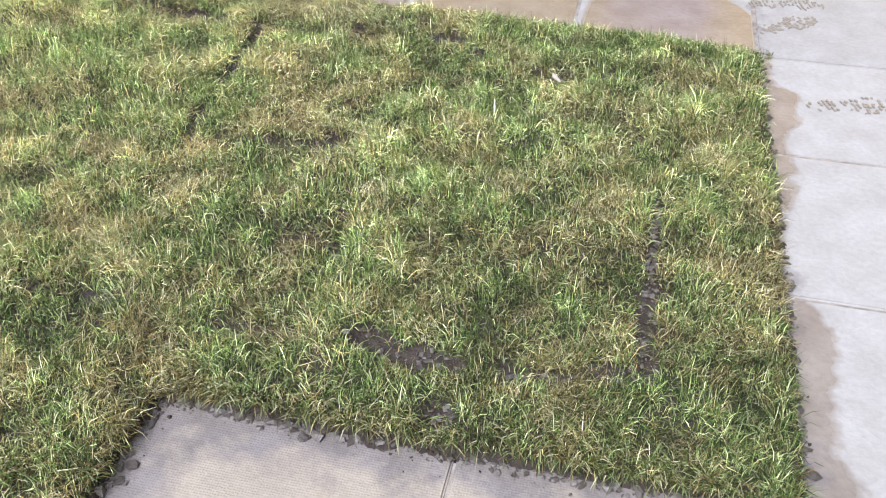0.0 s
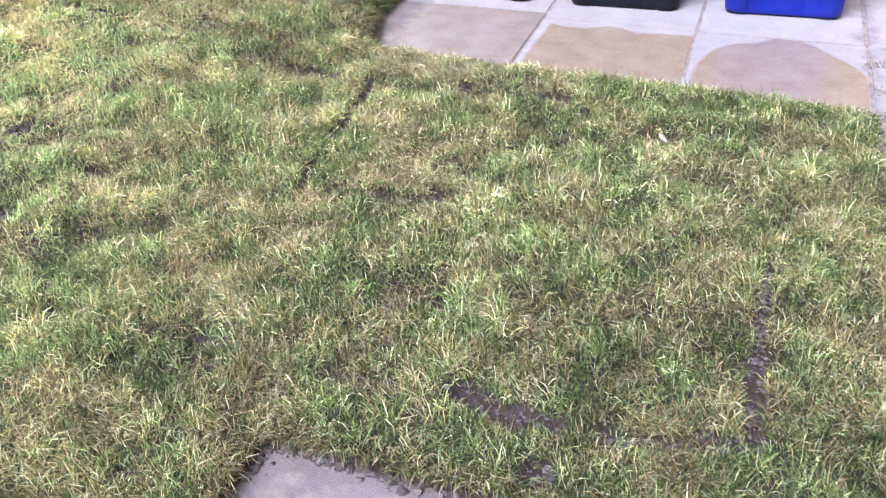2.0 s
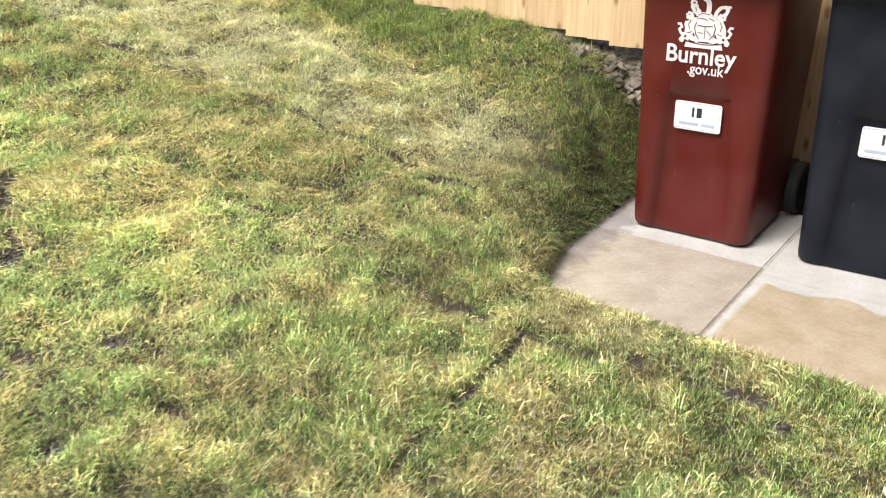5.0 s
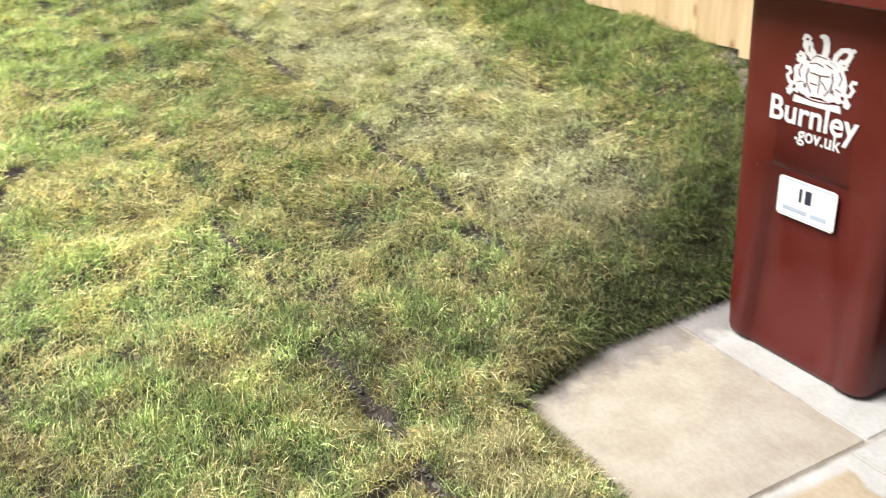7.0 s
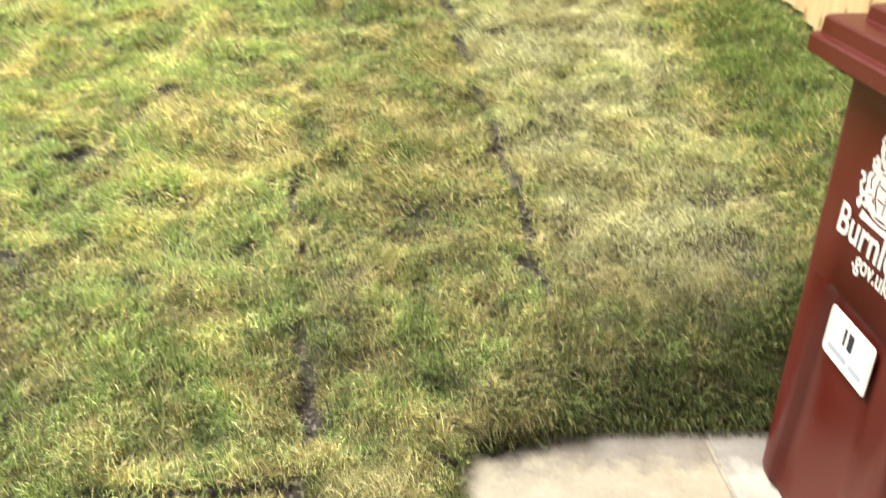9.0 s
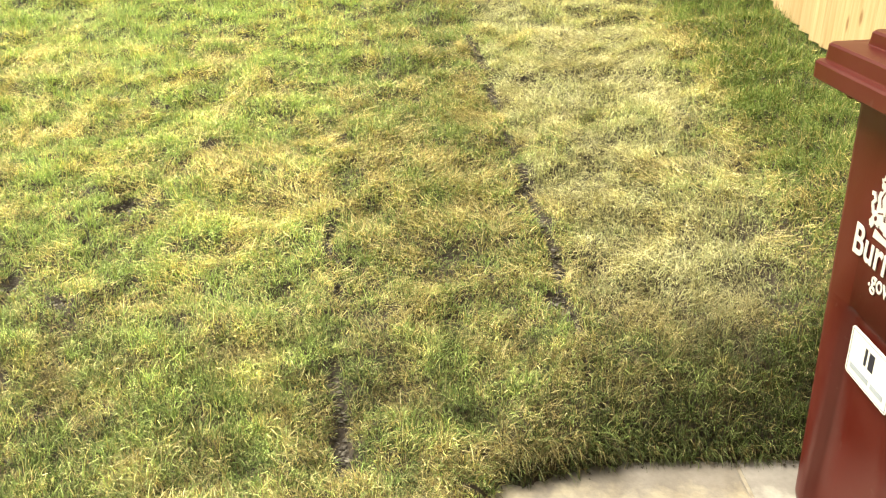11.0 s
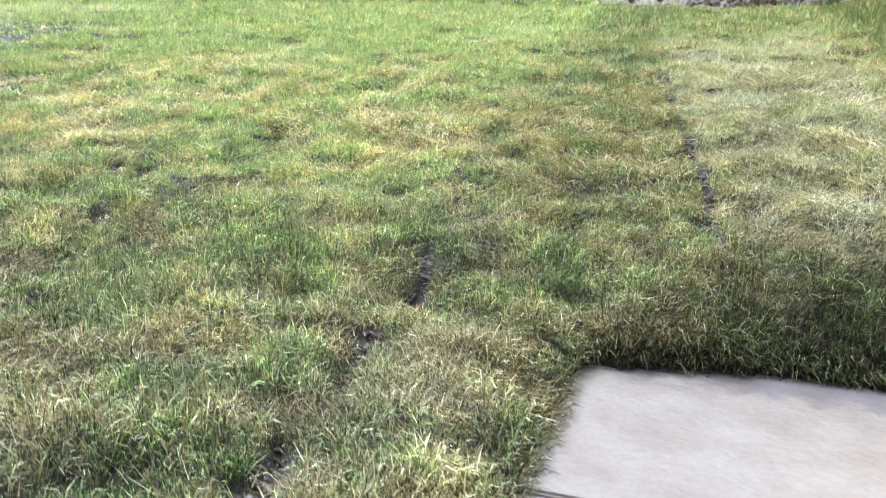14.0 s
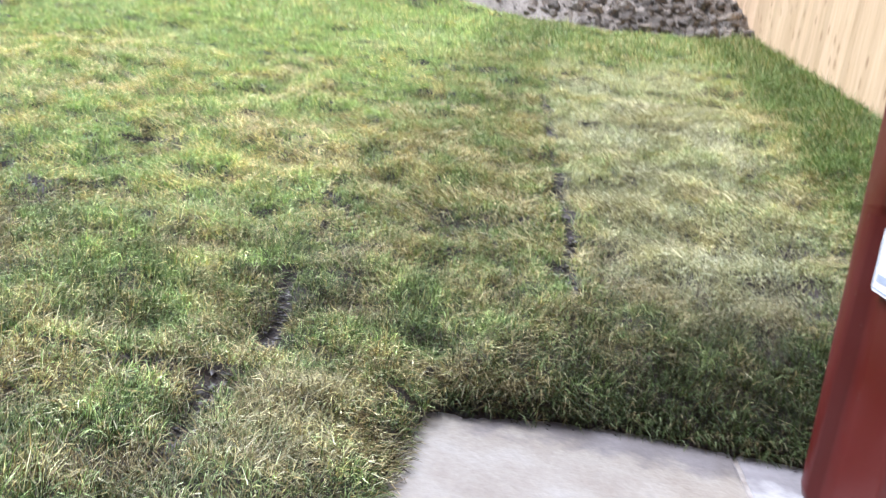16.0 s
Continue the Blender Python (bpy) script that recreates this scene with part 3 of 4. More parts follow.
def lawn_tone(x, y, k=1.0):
    """Richer and poorer patches, hand-wide and finger-wide; driest roll bleached; light and shade painted in."""
    # Half follows the bumps: sunlit crests lighter, shaded hollows darker, in the blade colour.
    patch = layered(x, y, 12.0, 111, 2) * 0.5 + layered(x, y, 9, 8, 2) * 0.5
    pale = bleached(x, y)
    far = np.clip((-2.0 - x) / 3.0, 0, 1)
    # Shade beside the red bin, painted in as a darker grass tone.
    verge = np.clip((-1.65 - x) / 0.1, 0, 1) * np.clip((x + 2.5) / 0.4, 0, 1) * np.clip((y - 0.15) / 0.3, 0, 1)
    # Grows up the slope and northwards: grazing sheen put into the blade colour.
    sheen_lift = 1 + 0.2 * np.clip((-0.45 - x) / 0.4, 0, 1) + np.maximum(0.52 * np.clip((-1.35 - x) / 1.0, 0, 1), 0.26 * np.clip((y + 1.6) / 0.7, 0, 1))
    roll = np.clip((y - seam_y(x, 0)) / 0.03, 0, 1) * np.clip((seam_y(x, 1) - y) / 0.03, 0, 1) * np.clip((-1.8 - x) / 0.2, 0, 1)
    # Lifts the tone further on the southern part of the slope.
    south_lift = 1 + 0.34 * np.clip((-1.45 - x) / 1.3, 0, 1) * np.clip((-0.15 - y) / 0.5, 0, 1)
    return np.clip(1.08 + (1.3 - 0.7 * far) * k * (patch - 0.5), 0.45, 1.5) * (1 + k * (0.56 * value_noise(x * 26, y * 26, 113) - 0.28)) * (1 - 0.06 * pale) * (1 - 0.12 * roll) * (sheen_lift + 0.24 * far) * south_lift * (1 - 0.54 * verge)


def blade_mesh(name, base, a, lean, L, W, dry, tone, segments):
    """Bent, tapered blades from their roots, headings, leans, lengths and widths."""
    n = len(a)
    ux, uy = np.cos(a), np.sin(a)
    tw = rng.normal(0, 0.5, n)
    side = np.stack([-uy * np.cos(tw), ux * np.cos(tw), np.sin(tw)], 1) * (W / 2)[:, None]
    bend = rng.uniform(0.35, 1.3, n)
    m = 0.55
    l1, l2 = lean * np.maximum(1 - 0.45 * bend, 0.4), np.minimum(lean * (1 + 0.55 * bend), np.maximum(lean, 1.8))
    hx, hz = m * L * np.sin(l1), m * L * np.cos(l1)
    tx, tz = hx + (1 - m) * L * np.sin(l2), hz + (1 - m) * L * np.cos(l2)
    tz = np.where(lean < 1.55, np.maximum(tz, 0.002), tz)
    mid = base + np.stack([ux * hx, uy * hx, hz], 1)
    tip = base + np.stack([ux * tx, uy * tx, tz], 1)
    if segments == 2:
        verts = np.stack([base - side * 0.8, base + side * 0.8, mid + side, mid - side, tip], 1).reshape(-1, 3)
        o = np.arange(n)[:, None] * 5
        faces, per = np.concatenate([o + [0, 1, 2], o + [0, 2, 3], o + [3, 2, 4]]), 5
    else:
        verts, per = np.stack([base - side, base + side, tip], 1).reshape(-1, 3), 3
        faces = np.arange(n)[:, None] * 3 + [0, 1, 2]
    ob = big_mesh(name, verts, faces, GRASS)
    at = ob.data.attributes.new("dry", "FLOAT", "POINT")
    at.data.foreach_set("value", np.repeat(dry, per).astype(np.float32))
    at = ob.data.attributes.new("pale", "FLOAT", "POINT")
    at.data.foreach_set("value", np.repeat(np.maximum(bleached(base[:, 0], base[:, 1]), 0.18 * np.clip((-1.4 - base[:, 0]) / 0.8, 0, 1)) * (1 - lush_shade_strip(base[:, 0], base[:, 1])), per).astype(np.float32))
    at = ob.data.attributes.new("even", "FLOAT", "POINT")
    at.data.foreach_set("value", np.repeat(0.5 * np.clip((-1.3 - base[:, 0]) / 1.0, 0, 1), per).astype(np.float32))
    at = ob.data.attributes.new("tone", "FLOAT", "POINT")
    at.data.foreach_set("value", np.repeat(tone, per).astype(np.float32))
    return tagged(ob, "patchy new turf, green blades mixed with yellow straw", "grass", kind="stuff")


def turf_blades(name, x0, x1, y0, y1, density, length, width, segments, clump=0.011, share=0.7, contrast=1.0, thin=0.5):
    count = int((x1 - x0) * (y1 - y0) * density)
    tufts = max(1, count // 16)
    tx, ty = rng.uniform(x0, x1, tufts), rng.uniform(y0, y1, tufts)
    t_dry, t_len, t_lean = rng.normal(0, 0.27, tufts), rng.uniform(0.6, 1.35, tufts), rng.normal(0, 0.16, tufts)
    t_tone = 0.9 + contrast * (1.1 * rng.random(tufts) - 0.52)
    own = rng.integers(0, tufts, count)
    tufted = rng.random(count) < share
    spread_x, spread_y = rng.normal(0, clump, count), rng.normal(0, clump, count)
    x = np.where(tufted, tx[own] + spread_x, rng.uniform(x0, x1, count))
    y = np.where(tufted, ty[own] + spread_y, rng.uniform(y0, y1, count))
    inside = lawn_inside(x, y)
    bald = bare(x, y)
    keep = (inside > 0.0) & (rng.random(count) > bald * 1.35 - 0.02)
    keep &= rng.random(count) < np.clip(0.1 + inside / 0.03, 0, 1)
    keep &= rng.random(count) < 1 - thin + 2 * thin * layered(x, y, 11, 61, 2)
    bald = bald[keep]
    x, y, own, tufted, spread_x, spread_y = x[keep], y[keep], own[keep], tufted[keep], spread_x[keep], spread_y[keep]
    n = len(x)
    d = dryness(x, y)
    mown = 0.35 + 0.5 * layered(x, y, 5.5, 71, 2) + 0.65 * layered(x, y, 9, 8, 2)
    lush_shade = lush_shade_strip(x, y)
    L = length * rng.uniform(0.5, 1.3, n) * mown * (1 + 0.35 * lush_shade) * np.where(tufted, t_len[own], 1) * (1 - 0.4 * np.clip(bald * 2, 0, 1)) * np.where(x > -1.7, 0.45 + 0.55 * brow(x, y), 1.0)
    W = width * rng.uniform(0.55, 1.2, n)
    flow = layered(x, y, 2.6, 81, 2) * 4 * math.pi
    out = np.arctan2(spread_y, spread_x)
    a = np.where(tufted, out + rng.normal(0, 0.5, n), flow + rng.normal(0, 1.3, n))
    lean = np.clip(np.abs(rng.normal(0.98, 0.42, n)) + 0.3 * d + np.where(tufted, t_lean[own], 0.15), 0.05, 1.52)
    dry = np.clip(d + rng.normal(0, 0.2, n) + np.where(tufted, t_dry[own], 0), 0, 1)
    dry = np.where(rng.random(n) < dry, rng.uniform(0.6, 1.0, n), rng.uniform(0.0, 0.3, n) * (0.4 + dry))
    base = np.stack([x, y, turf_top(x, y) - 0.004], 1)
    # The fence strip's shade is painted in by taking 0.3 off its tone.
    tone = np.where(tufted, t_tone[own], rng.uniform(0.6, 1.1, n)) * lawn_tone(x, y, contrast) * (1 - 0.3 * lush_shade) * (1 + 0.45 * contrast * rng.uniform(-1, 1, n))
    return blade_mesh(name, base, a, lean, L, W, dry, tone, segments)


def thatch(x0, x1, y0, y1, density, length, width):
    """Dead straw lying flat among the living grass."""
    count = int((x1 - x0) * (y1 - y0) * density)
    x, y = rng.uniform(x0, x1, count), rng.uniform(y0, y1, count)
    d = dryness(x, y)
    keep = (lawn_inside(x, y) > 0.004) & (rng.random(count) < d) & (rng.random(count) > bare(x, y) * 1.7)
    x, y, d = x[keep], y[keep], d[keep]
    n = len(x)
    heading = layered(x, y, 3.0, 141, 2) * 4 * math.pi + rng.normal(0, 0.9, n)
    base = np.stack([x, y, turf_top(x, y) + 0.004 + 0.016 * rng.random(n)], 1)
    dry = np.clip(0.88 + rng.normal(0, 0.15, n), 0, 1)
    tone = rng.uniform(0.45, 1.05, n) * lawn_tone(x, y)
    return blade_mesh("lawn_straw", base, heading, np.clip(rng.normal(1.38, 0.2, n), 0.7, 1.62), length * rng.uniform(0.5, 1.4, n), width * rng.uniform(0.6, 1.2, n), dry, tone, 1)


def edge_blades(runs, density, length=0.05, droop=1.25, fan=0.65, tone_share=1.0):
    """Blades that hang over the cut edges of the turf; runs: two ends and the way out."""
    xs, ys, heads = [], [], []
    for (ax, ay), (bx, by), out in runs:
        n = int(math.hypot(bx - ax, by - ay) * density)
        s = rng.random(n)
        xs.append(ax + s * (bx - ax)), ys.append(ay + s * (by - ay)), heads.append(np.full(n, out))
    x, y, head = np.concatenate(xs), np.concatenate(ys), np.concatenate(heads)
    thick = layered(x * 1.0, y * 1.0, 7, 17, 2)
    keep = rng.random(len(x)) < 0.25 + 1.1 * thick
    x, y, head = x[keep], y[keep], head[keep]
    n = len(x)
    back = np.abs(rng.normal(0, 0.022, n)) + 0.003
    x, y = x - np.cos(head) * back, y - np.sin(head) * back
    base = np.stack([x, y, turf_top(x, y) - 0.002], 1)
    lean = np.clip(rng.normal(droop, 0.45, n), 0.2, 2.6)
    d = np.clip(0.3 + 0.7 * dryness(x, y) + rng.normal(0.05, 0.25, n), 0, 1)
    return blade_mesh("lawn_grass", base, head + rng.normal(0, fan, n), lean, length * rng.uniform(0.5, 1.3, n), 0.0017 * rng.uniform(0.6, 1.2, n), np.where(rng.random(n) < d * tone_share, 0.85, 0.1), rng.uniform(0.4, 1.05, n) * (0.35 + 0.65 * tone_share), 2)


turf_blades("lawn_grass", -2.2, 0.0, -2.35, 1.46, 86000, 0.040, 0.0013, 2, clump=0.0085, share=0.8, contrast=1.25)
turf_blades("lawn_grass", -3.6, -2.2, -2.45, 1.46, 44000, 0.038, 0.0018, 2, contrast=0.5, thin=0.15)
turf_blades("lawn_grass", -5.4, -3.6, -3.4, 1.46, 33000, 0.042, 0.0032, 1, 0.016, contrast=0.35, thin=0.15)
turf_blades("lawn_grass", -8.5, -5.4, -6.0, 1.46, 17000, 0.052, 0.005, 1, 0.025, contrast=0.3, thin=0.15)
thatch(-2.4, 0.0, -2.6, 1.46, 30000, 0.038, 0.0013)
thatch(-4.2, -2.4, -3.0, 1.46, 24000, 0.05, 0.0022)
for x0, x1, y1 in ((-2.2, -1.17, -2.35), (-3.6, -2.2, -2.45), (-5.4, -3.6, -3.4)):
    turf_blades("lawn_grass", x0, x1, -6.0, y1, 7000, 0.045, 0.0045, 1, 0.016)
E, N, S = 0.0, math.pi / 2, -math.pi / 2
edge_blades([((x0, float(front_edge(x0))), (x0 + 0.2, float(front_edge(x0 + 0.2))), N) for x0 in np.arange(-1.76, -0.1, 0.2)], 1500, 0.032, 1.5)
edge_blades([((-0.012, -1.87), (-0.012, -0.12), E)], 1000, 0.03, 1.2, 1.2)
edge_blades([((-1.17, -1.865), (0.0, -1.865), S), ((-1.175, -2.8), (-1.175, -1.87), E)], 2300, 0.045, 1.6, 0.9)
# Fewer straws and darker blades here, to match the toned-down verge.
edge_blades([((-1.755, 0.0), (-1.86, 0.35), E), ((-1.86, 0.35), (-1.88, 0.8), E), ((-1.88, 0.8), (-1.9, 1.35), E)], 2600, 0.05, 1.75, tone_share=0.55)
edge_blades([((-1.79, 0.03), (-1.86, 0.28), E)], 2600, 0.075, 1.55, 0.8)


# ---- bare clay bank at the end of the garden ----
def bank_height(x, y):
    foot = bank_edge(y) + 0.05
    base = lawn_height(foot, np.minimum(y, FENCE_Y))
    run = np.clip((foot - x) / (foot + 10.15), -0.2, 1.2)
    wx, wy = x + 0.12 * layered(x, y, 5, 7, 2), y + 0.12 * layered(x, y, 5, 12, 2)
    clods = 0.34 * (layered(wx, wy, 1.6, 91, 3) - 0.5) + 0.2 * np.abs(layered(wx, wy, 4.5, 95, 2) - 0.5) + 0.13 * np.abs(value_noise(wx * 10, wy * 10, 99) - 0.5) + 0.06 * np.abs(value_noise(wx * 21, wy * 21, 101) - 0.5)
    return base - 0.08 + np.clip(run * 8, 0, 1) * 0.06 + (1.99 - base) * run + clods * np.clip(run * 6, 0.15, 1)


bank = grid_mesh("clay_bank", np.arange(-10.9, -7.0, 0.025), np.arange(-6.5, FENCE_Y + 0.2, 0.025), bank_height, CLAY, False)
tagged(bank, "bare grey-brown bank of lumpy dry clay", "earth bank", kind="structure")


def lump_shape(finer):
    """The corners and faces of one rough lump, about 1 across."""
    bm = bmesh.new()
    bmesh.ops.create_icosphere(bm, subdivisions=2 if finer else 1, radius=0.5)
    bm.verts.index_update()
    out = np.array([v.co[:] for v in bm.verts]), np.array([[v.index for v in f.verts] for f in bm.faces])
    bm.free()
    return out


SMALL_LUMP, LARGE_LUMP = lump_shape(False), lump_shape(True)


def scatter(name, label, category, mat, places, kind="stuff", flat=0.75, finer=False):
    """Rough lumps at (x, y, z, size), joined."""
    p = np.array(places, float)
    corners, sides = LARGE_LUMP if finer else SMALL_LUMP
    n, k = len(p), len(corners)
    v = corners[None] * (rng.uniform(0.72, 1.22, (n, k, 1)) if finer else rng.uniform(0.35, 1.45, (n, k, 1))) * rng.uniform(0.55, 1.3, (n, 1, 3))
    if finer:
        lobe = rng.normal(size=(n, 3, 3))
        v = v * (1 + 0.15 * np.sin(4.5 * np.einsum("nkj,nij->nki", corners[None] + 0 * v, lobe)).sum(-1))[..., None]
    q = rng.normal(size=(n, 4))
    w, a, b, c = (q / np.linalg.norm(q, axis=1, keepdims=True)).T
    turn = np.array([[1 - 2 * (b * b + c * c), 2 * (a * b - c * w), 2 * (a * c + b * w)], [2 * (a * b + c * w), 1 - 2 * (a * a + c * c), 2 * (b * c - a * w)], [2 * (a * c - b * w), 2 * (b * c + a * w), 1 - 2 * (a * a + b * b)]])
    v = np.einsum("ijn,nkj->nki", turn, v) * np.array([1, 1, flat])
    v = v * p[:, None, 3:4] + p[:, None, :3]
    faces = (sides[None] + (np.arange(n) * k)[:, None, None]).reshape(-1, 3)
    return tagged(big_mesh(name, v.reshape(-1, 3), faces, mat), label, category, kind=kind)


cx, cy = rng.uniform(-10.1, -7.3, 2000), rng.uniform(-5.5, 1.36, 2000)
cs = 0.02 + 0.10 * rng.random(2000) ** 3 * (0.5 + layered(cx, cy, 1.5, 77, 2))
ok = (cx < bank_edge(cy) + 0.02) & (rng.random(2000) < 0.25 + 1.0 * layered(cx, cy, 2.0, 33, 2))
scatter("clay_clods", "loose clods of dry grey clay on the bank", "clods", CLAY,
        np.stack([cx, cy, bank_height(cx, cy) + 0.05 * cs, cs], 1)[ok], flat=0.6, finer=True)
ex, ey = -7.3 - np.abs(rng.normal(0, 0.6, 700)), 1.38 - np.abs(rng.normal(0, 0.7, 700))
es = 0.03 + 0.13 * rng.random(700) ** 2.6
ok = ex < bank_edge(ey) + 0.05
scatter("clay_clods", "rough grey clods heaped beside the fence", "clods", CLAY, np.stack([ex, ey, bank_height(ex, ey) + 0.1 * es, es], 1)[ok], flat=0.75, finer=True)


# ---- fence of upright feather-edge boards ----
def fence_bottom(x):
    if x > -1.95:
        return 0.13
    if x > BANK_FOOT:
        return float(np.interp(x, [-7.5, -4.1, -3.3, -2.07], [1.13, 0.735, 0.60, 0.505]))
    return 1.05 + math.floor((BANK_FOOT - x) / 0.45) * 0.145


def fence_board(height):
    bm = bmesh.new()
    w = 0.128
    ring = [(w / 2, -0.004, 0), (w / 2, 0.0, 0), (-w / 2, 0.0, 0), (-w / 2, -0.0085, 0), (0.004 - w / 2, -0.0105, 0)]
    loft(bm, [[(x, y, z) for x, y, _ in ring] for z in (0.0, height)])
    bmesh.ops.recalc_face_normals(bm, faces=bm.faces)
    return bm


def build_fence(name, label, places, turn, height=1.85):
    fence = tagged(new(name), label, "fence")
    me = None
    for k, (x, y, z) in enumerate(places):
        if me is None:
            ob = part("board", fence_board(height), WOOD, fence)
            me = ob.data
        else:
            ob = new("board", me)
            ob.parent = fence
        jitter = random.Random(k + 5)
        ob.matrix_basis = pose(x, y, z + jitter.uniform(-0.012, 0.012), 0, jitter.uniform(-0.4, 0.4), turn)
    return fence


side_places = []
x = 2.7
while x > FENCE_END - 0.12:
    side_places.append((x, FENCE_Y + 0.02, fence_bottom(x)))
    x -= 0.111
side_fence = build_fence("garden_fence", "new pale timber fence of upright feather-edge boards", side_places, 0)
for z_part in (0.45, 1.35):
    bm = bmesh.new()
    rings = [[(X, FENCE_Y + yy, fence_bottom(min(X, -2.0)) + z_part + zz) for yy, zz in ((0.022, 0), (0.06, 0), (0.06, 0.075), (0.022, 0.075))] for X in np.arange(2.75, FENCE_END, -0.45)]
    loft(bm, rings)
    bmesh.ops.recalc_face_normals(bm, faces=bm.faces)
    part("rail", bm, WOOD, side_fence)
back_places = [(FENCE_END - 0.015, FENCE_Y + 0.05 - 0.111 * k, 2.14) for k in range(72)]
back_fence = build_fence("back_fence", "timber board fence along the top of the bank", back_places, 90)
# Dark strip that stands in for the shaded gap under the back fence.
bm = bmesh.new()
box(bm, FENCE_END - 0.07, FENCE_END - 0.03, -6.5, FENCE_Y - 0.02, 1.7, 2.165, 0.004)
part("gap_strip", bm, GAP_SHADE, back_fence, "dark strip standing in for the shaded gap at the foot")


# ---- unseen plain wall, added east of the patio to block sky light ----
def render_material():
    m, n, l, b = material("sand_render", 0.85)
    p = place_of(n).outputs["Position"]
    c = ramp_node(n, l, noise_node(n, l, p, 1.2, 5), [(0.3, (0.20, 0.175, 0.145)), (0.7, (0.27, 0.24, 0.205))])
    fine = noise_node(n, l, p, 120, 3)
    l.new(mix_node(n, l, 0.2, c, ramp_node(n, l, fine, [(0.3, (0.14, 0.12, 0.10)), (0.7, (0.32, 0.29, 0.25))])), b.inputs["Base Color"])
    bump_node(n, l, b, fine, 0.3, 0.004)
    return m


bm = bmesh.new()
box(bm, 2.43, 2.73, -8.0, 1.39, -0.1, 5.2, 0.01)
tagged(part("wall_east", bm, render_material()), "plain sand-coloured wall, unseen, added to block light from the east", "wall", kind="structure")


# ---- paving ----
bm = bmesh.new()
box(bm, -1.94, 2.42, -0.2, 1.16, -0.08, -0.005)
bed = part("paving_bed", bm, MORTAR)
tagged(bed, "muddy mortar bed under the paving flags", "paving bed", kind="structure")
bm = bmesh.new()
box(bm, 0.0, 2.42, -4.92, -0.202, -0.08, -0.005)
box(bm, -1.21, -0.002, -4.92, -1.88, -0.08, -0.005)
tagged(part("paving_bed", bm, MORTAR), "muddy mortar bed under the paving flags", "paving bed", kind="structure")

patio = tagged(new("patio"), "pale concrete flags with wet tan patches and mud", "paving", kind="structure")
plan = [(0.6 * i - 0.005, 0.6 * i + 0.595, 1.118 - 0.6 * j - 0.6, 1.118 - 0.6 * j) for j in range(10) for i in range(4)]
plan += [(x0, x1, y0, y1) for y0, y1 in ((-0.18, 0.537), (0.537, 1.15)) for x0, x1 in ((-1.216, -0.611), (-0.611, -0.006))] + [(-1.93, -1.216, -0.18, 0.6), (-1.93, -1.216, 0.6, 1.15)]
plan += [(x0, x0 + 0.6, y0, y1) for y0, y1 in ((-2.5, -1.86), (-3.1, -2.5), (-3.7, -3.1), (-4.3, -3.7), (-4.9, -4.3)) for x0 in (-1.2, -0.6)]
flag_meshes = {}
for k, (x0, x1, y0, y1) in enumerate(plan):
    size = (round(x1 - x0, 3), round(y1 - y0, 3))
    if size not in flag_meshes:
        bm = bmesh.new()
        hw, hd = size[0] / 2 - 0.0035, size[1] / 2 - 0.0035
        box(bm, -hw, hw, -hd, hd, -0.045, 0.0, 0.004)
        ob = part("flag", bm, FLAG, patio)
        flag_meshes[size] = ob.data
    else:
        ob = new("flag", flag_meshes[size])
        ob.parent = patio
    r = random.Random(k)
    ob.matrix_basis = pose((x0 + x1) / 2 + r.uniform(-0.0015, 0.0015), (y0 + y1) / 2 + r.uniform(-0.0015, 0.0015), r.uniform(-0.002, 0.002), r.uniform(-0.15, 0.15), r.uniform(-0.15, 0.15), r.uniform(-0.12, 0.12))


# ---- wheelie bins ----
def rounded_ring(w, y0, y1, r, z, panel=None, depth=0.0, steps=5):
    """A rounded oblong at height z, half width w, from front y0 to back y1; the front has a panel of half width panel set back by depth."""
    p = panel or w * 0.4
    pts = []
    corners = [((-w + r, y0 + r), 180), ((w - r, y0 + r), 270), ((w - r, y1 - r), 0), ((-w + r, y1 - r), 90)]
    for k, ((ox, oy), start) in enumerate(corners):
        for s in range(steps + 1):
            a = radians(start + 90 * s / steps)
            pts.append((ox + r * math.cos(a), oy + r * math.sin(a), z))
        if k == 0:
            pts += [(-p - 0.005, y0, z), (-p, y0 + depth, z), (-p * 0.5, y0 + depth * 1.05, z), (0, y0 + depth * 1.05, z), (p * 0.5, y0 + depth * 1.05, z), (p, y0 + depth, z), (p + 0.005, y0, z)]
    return pts


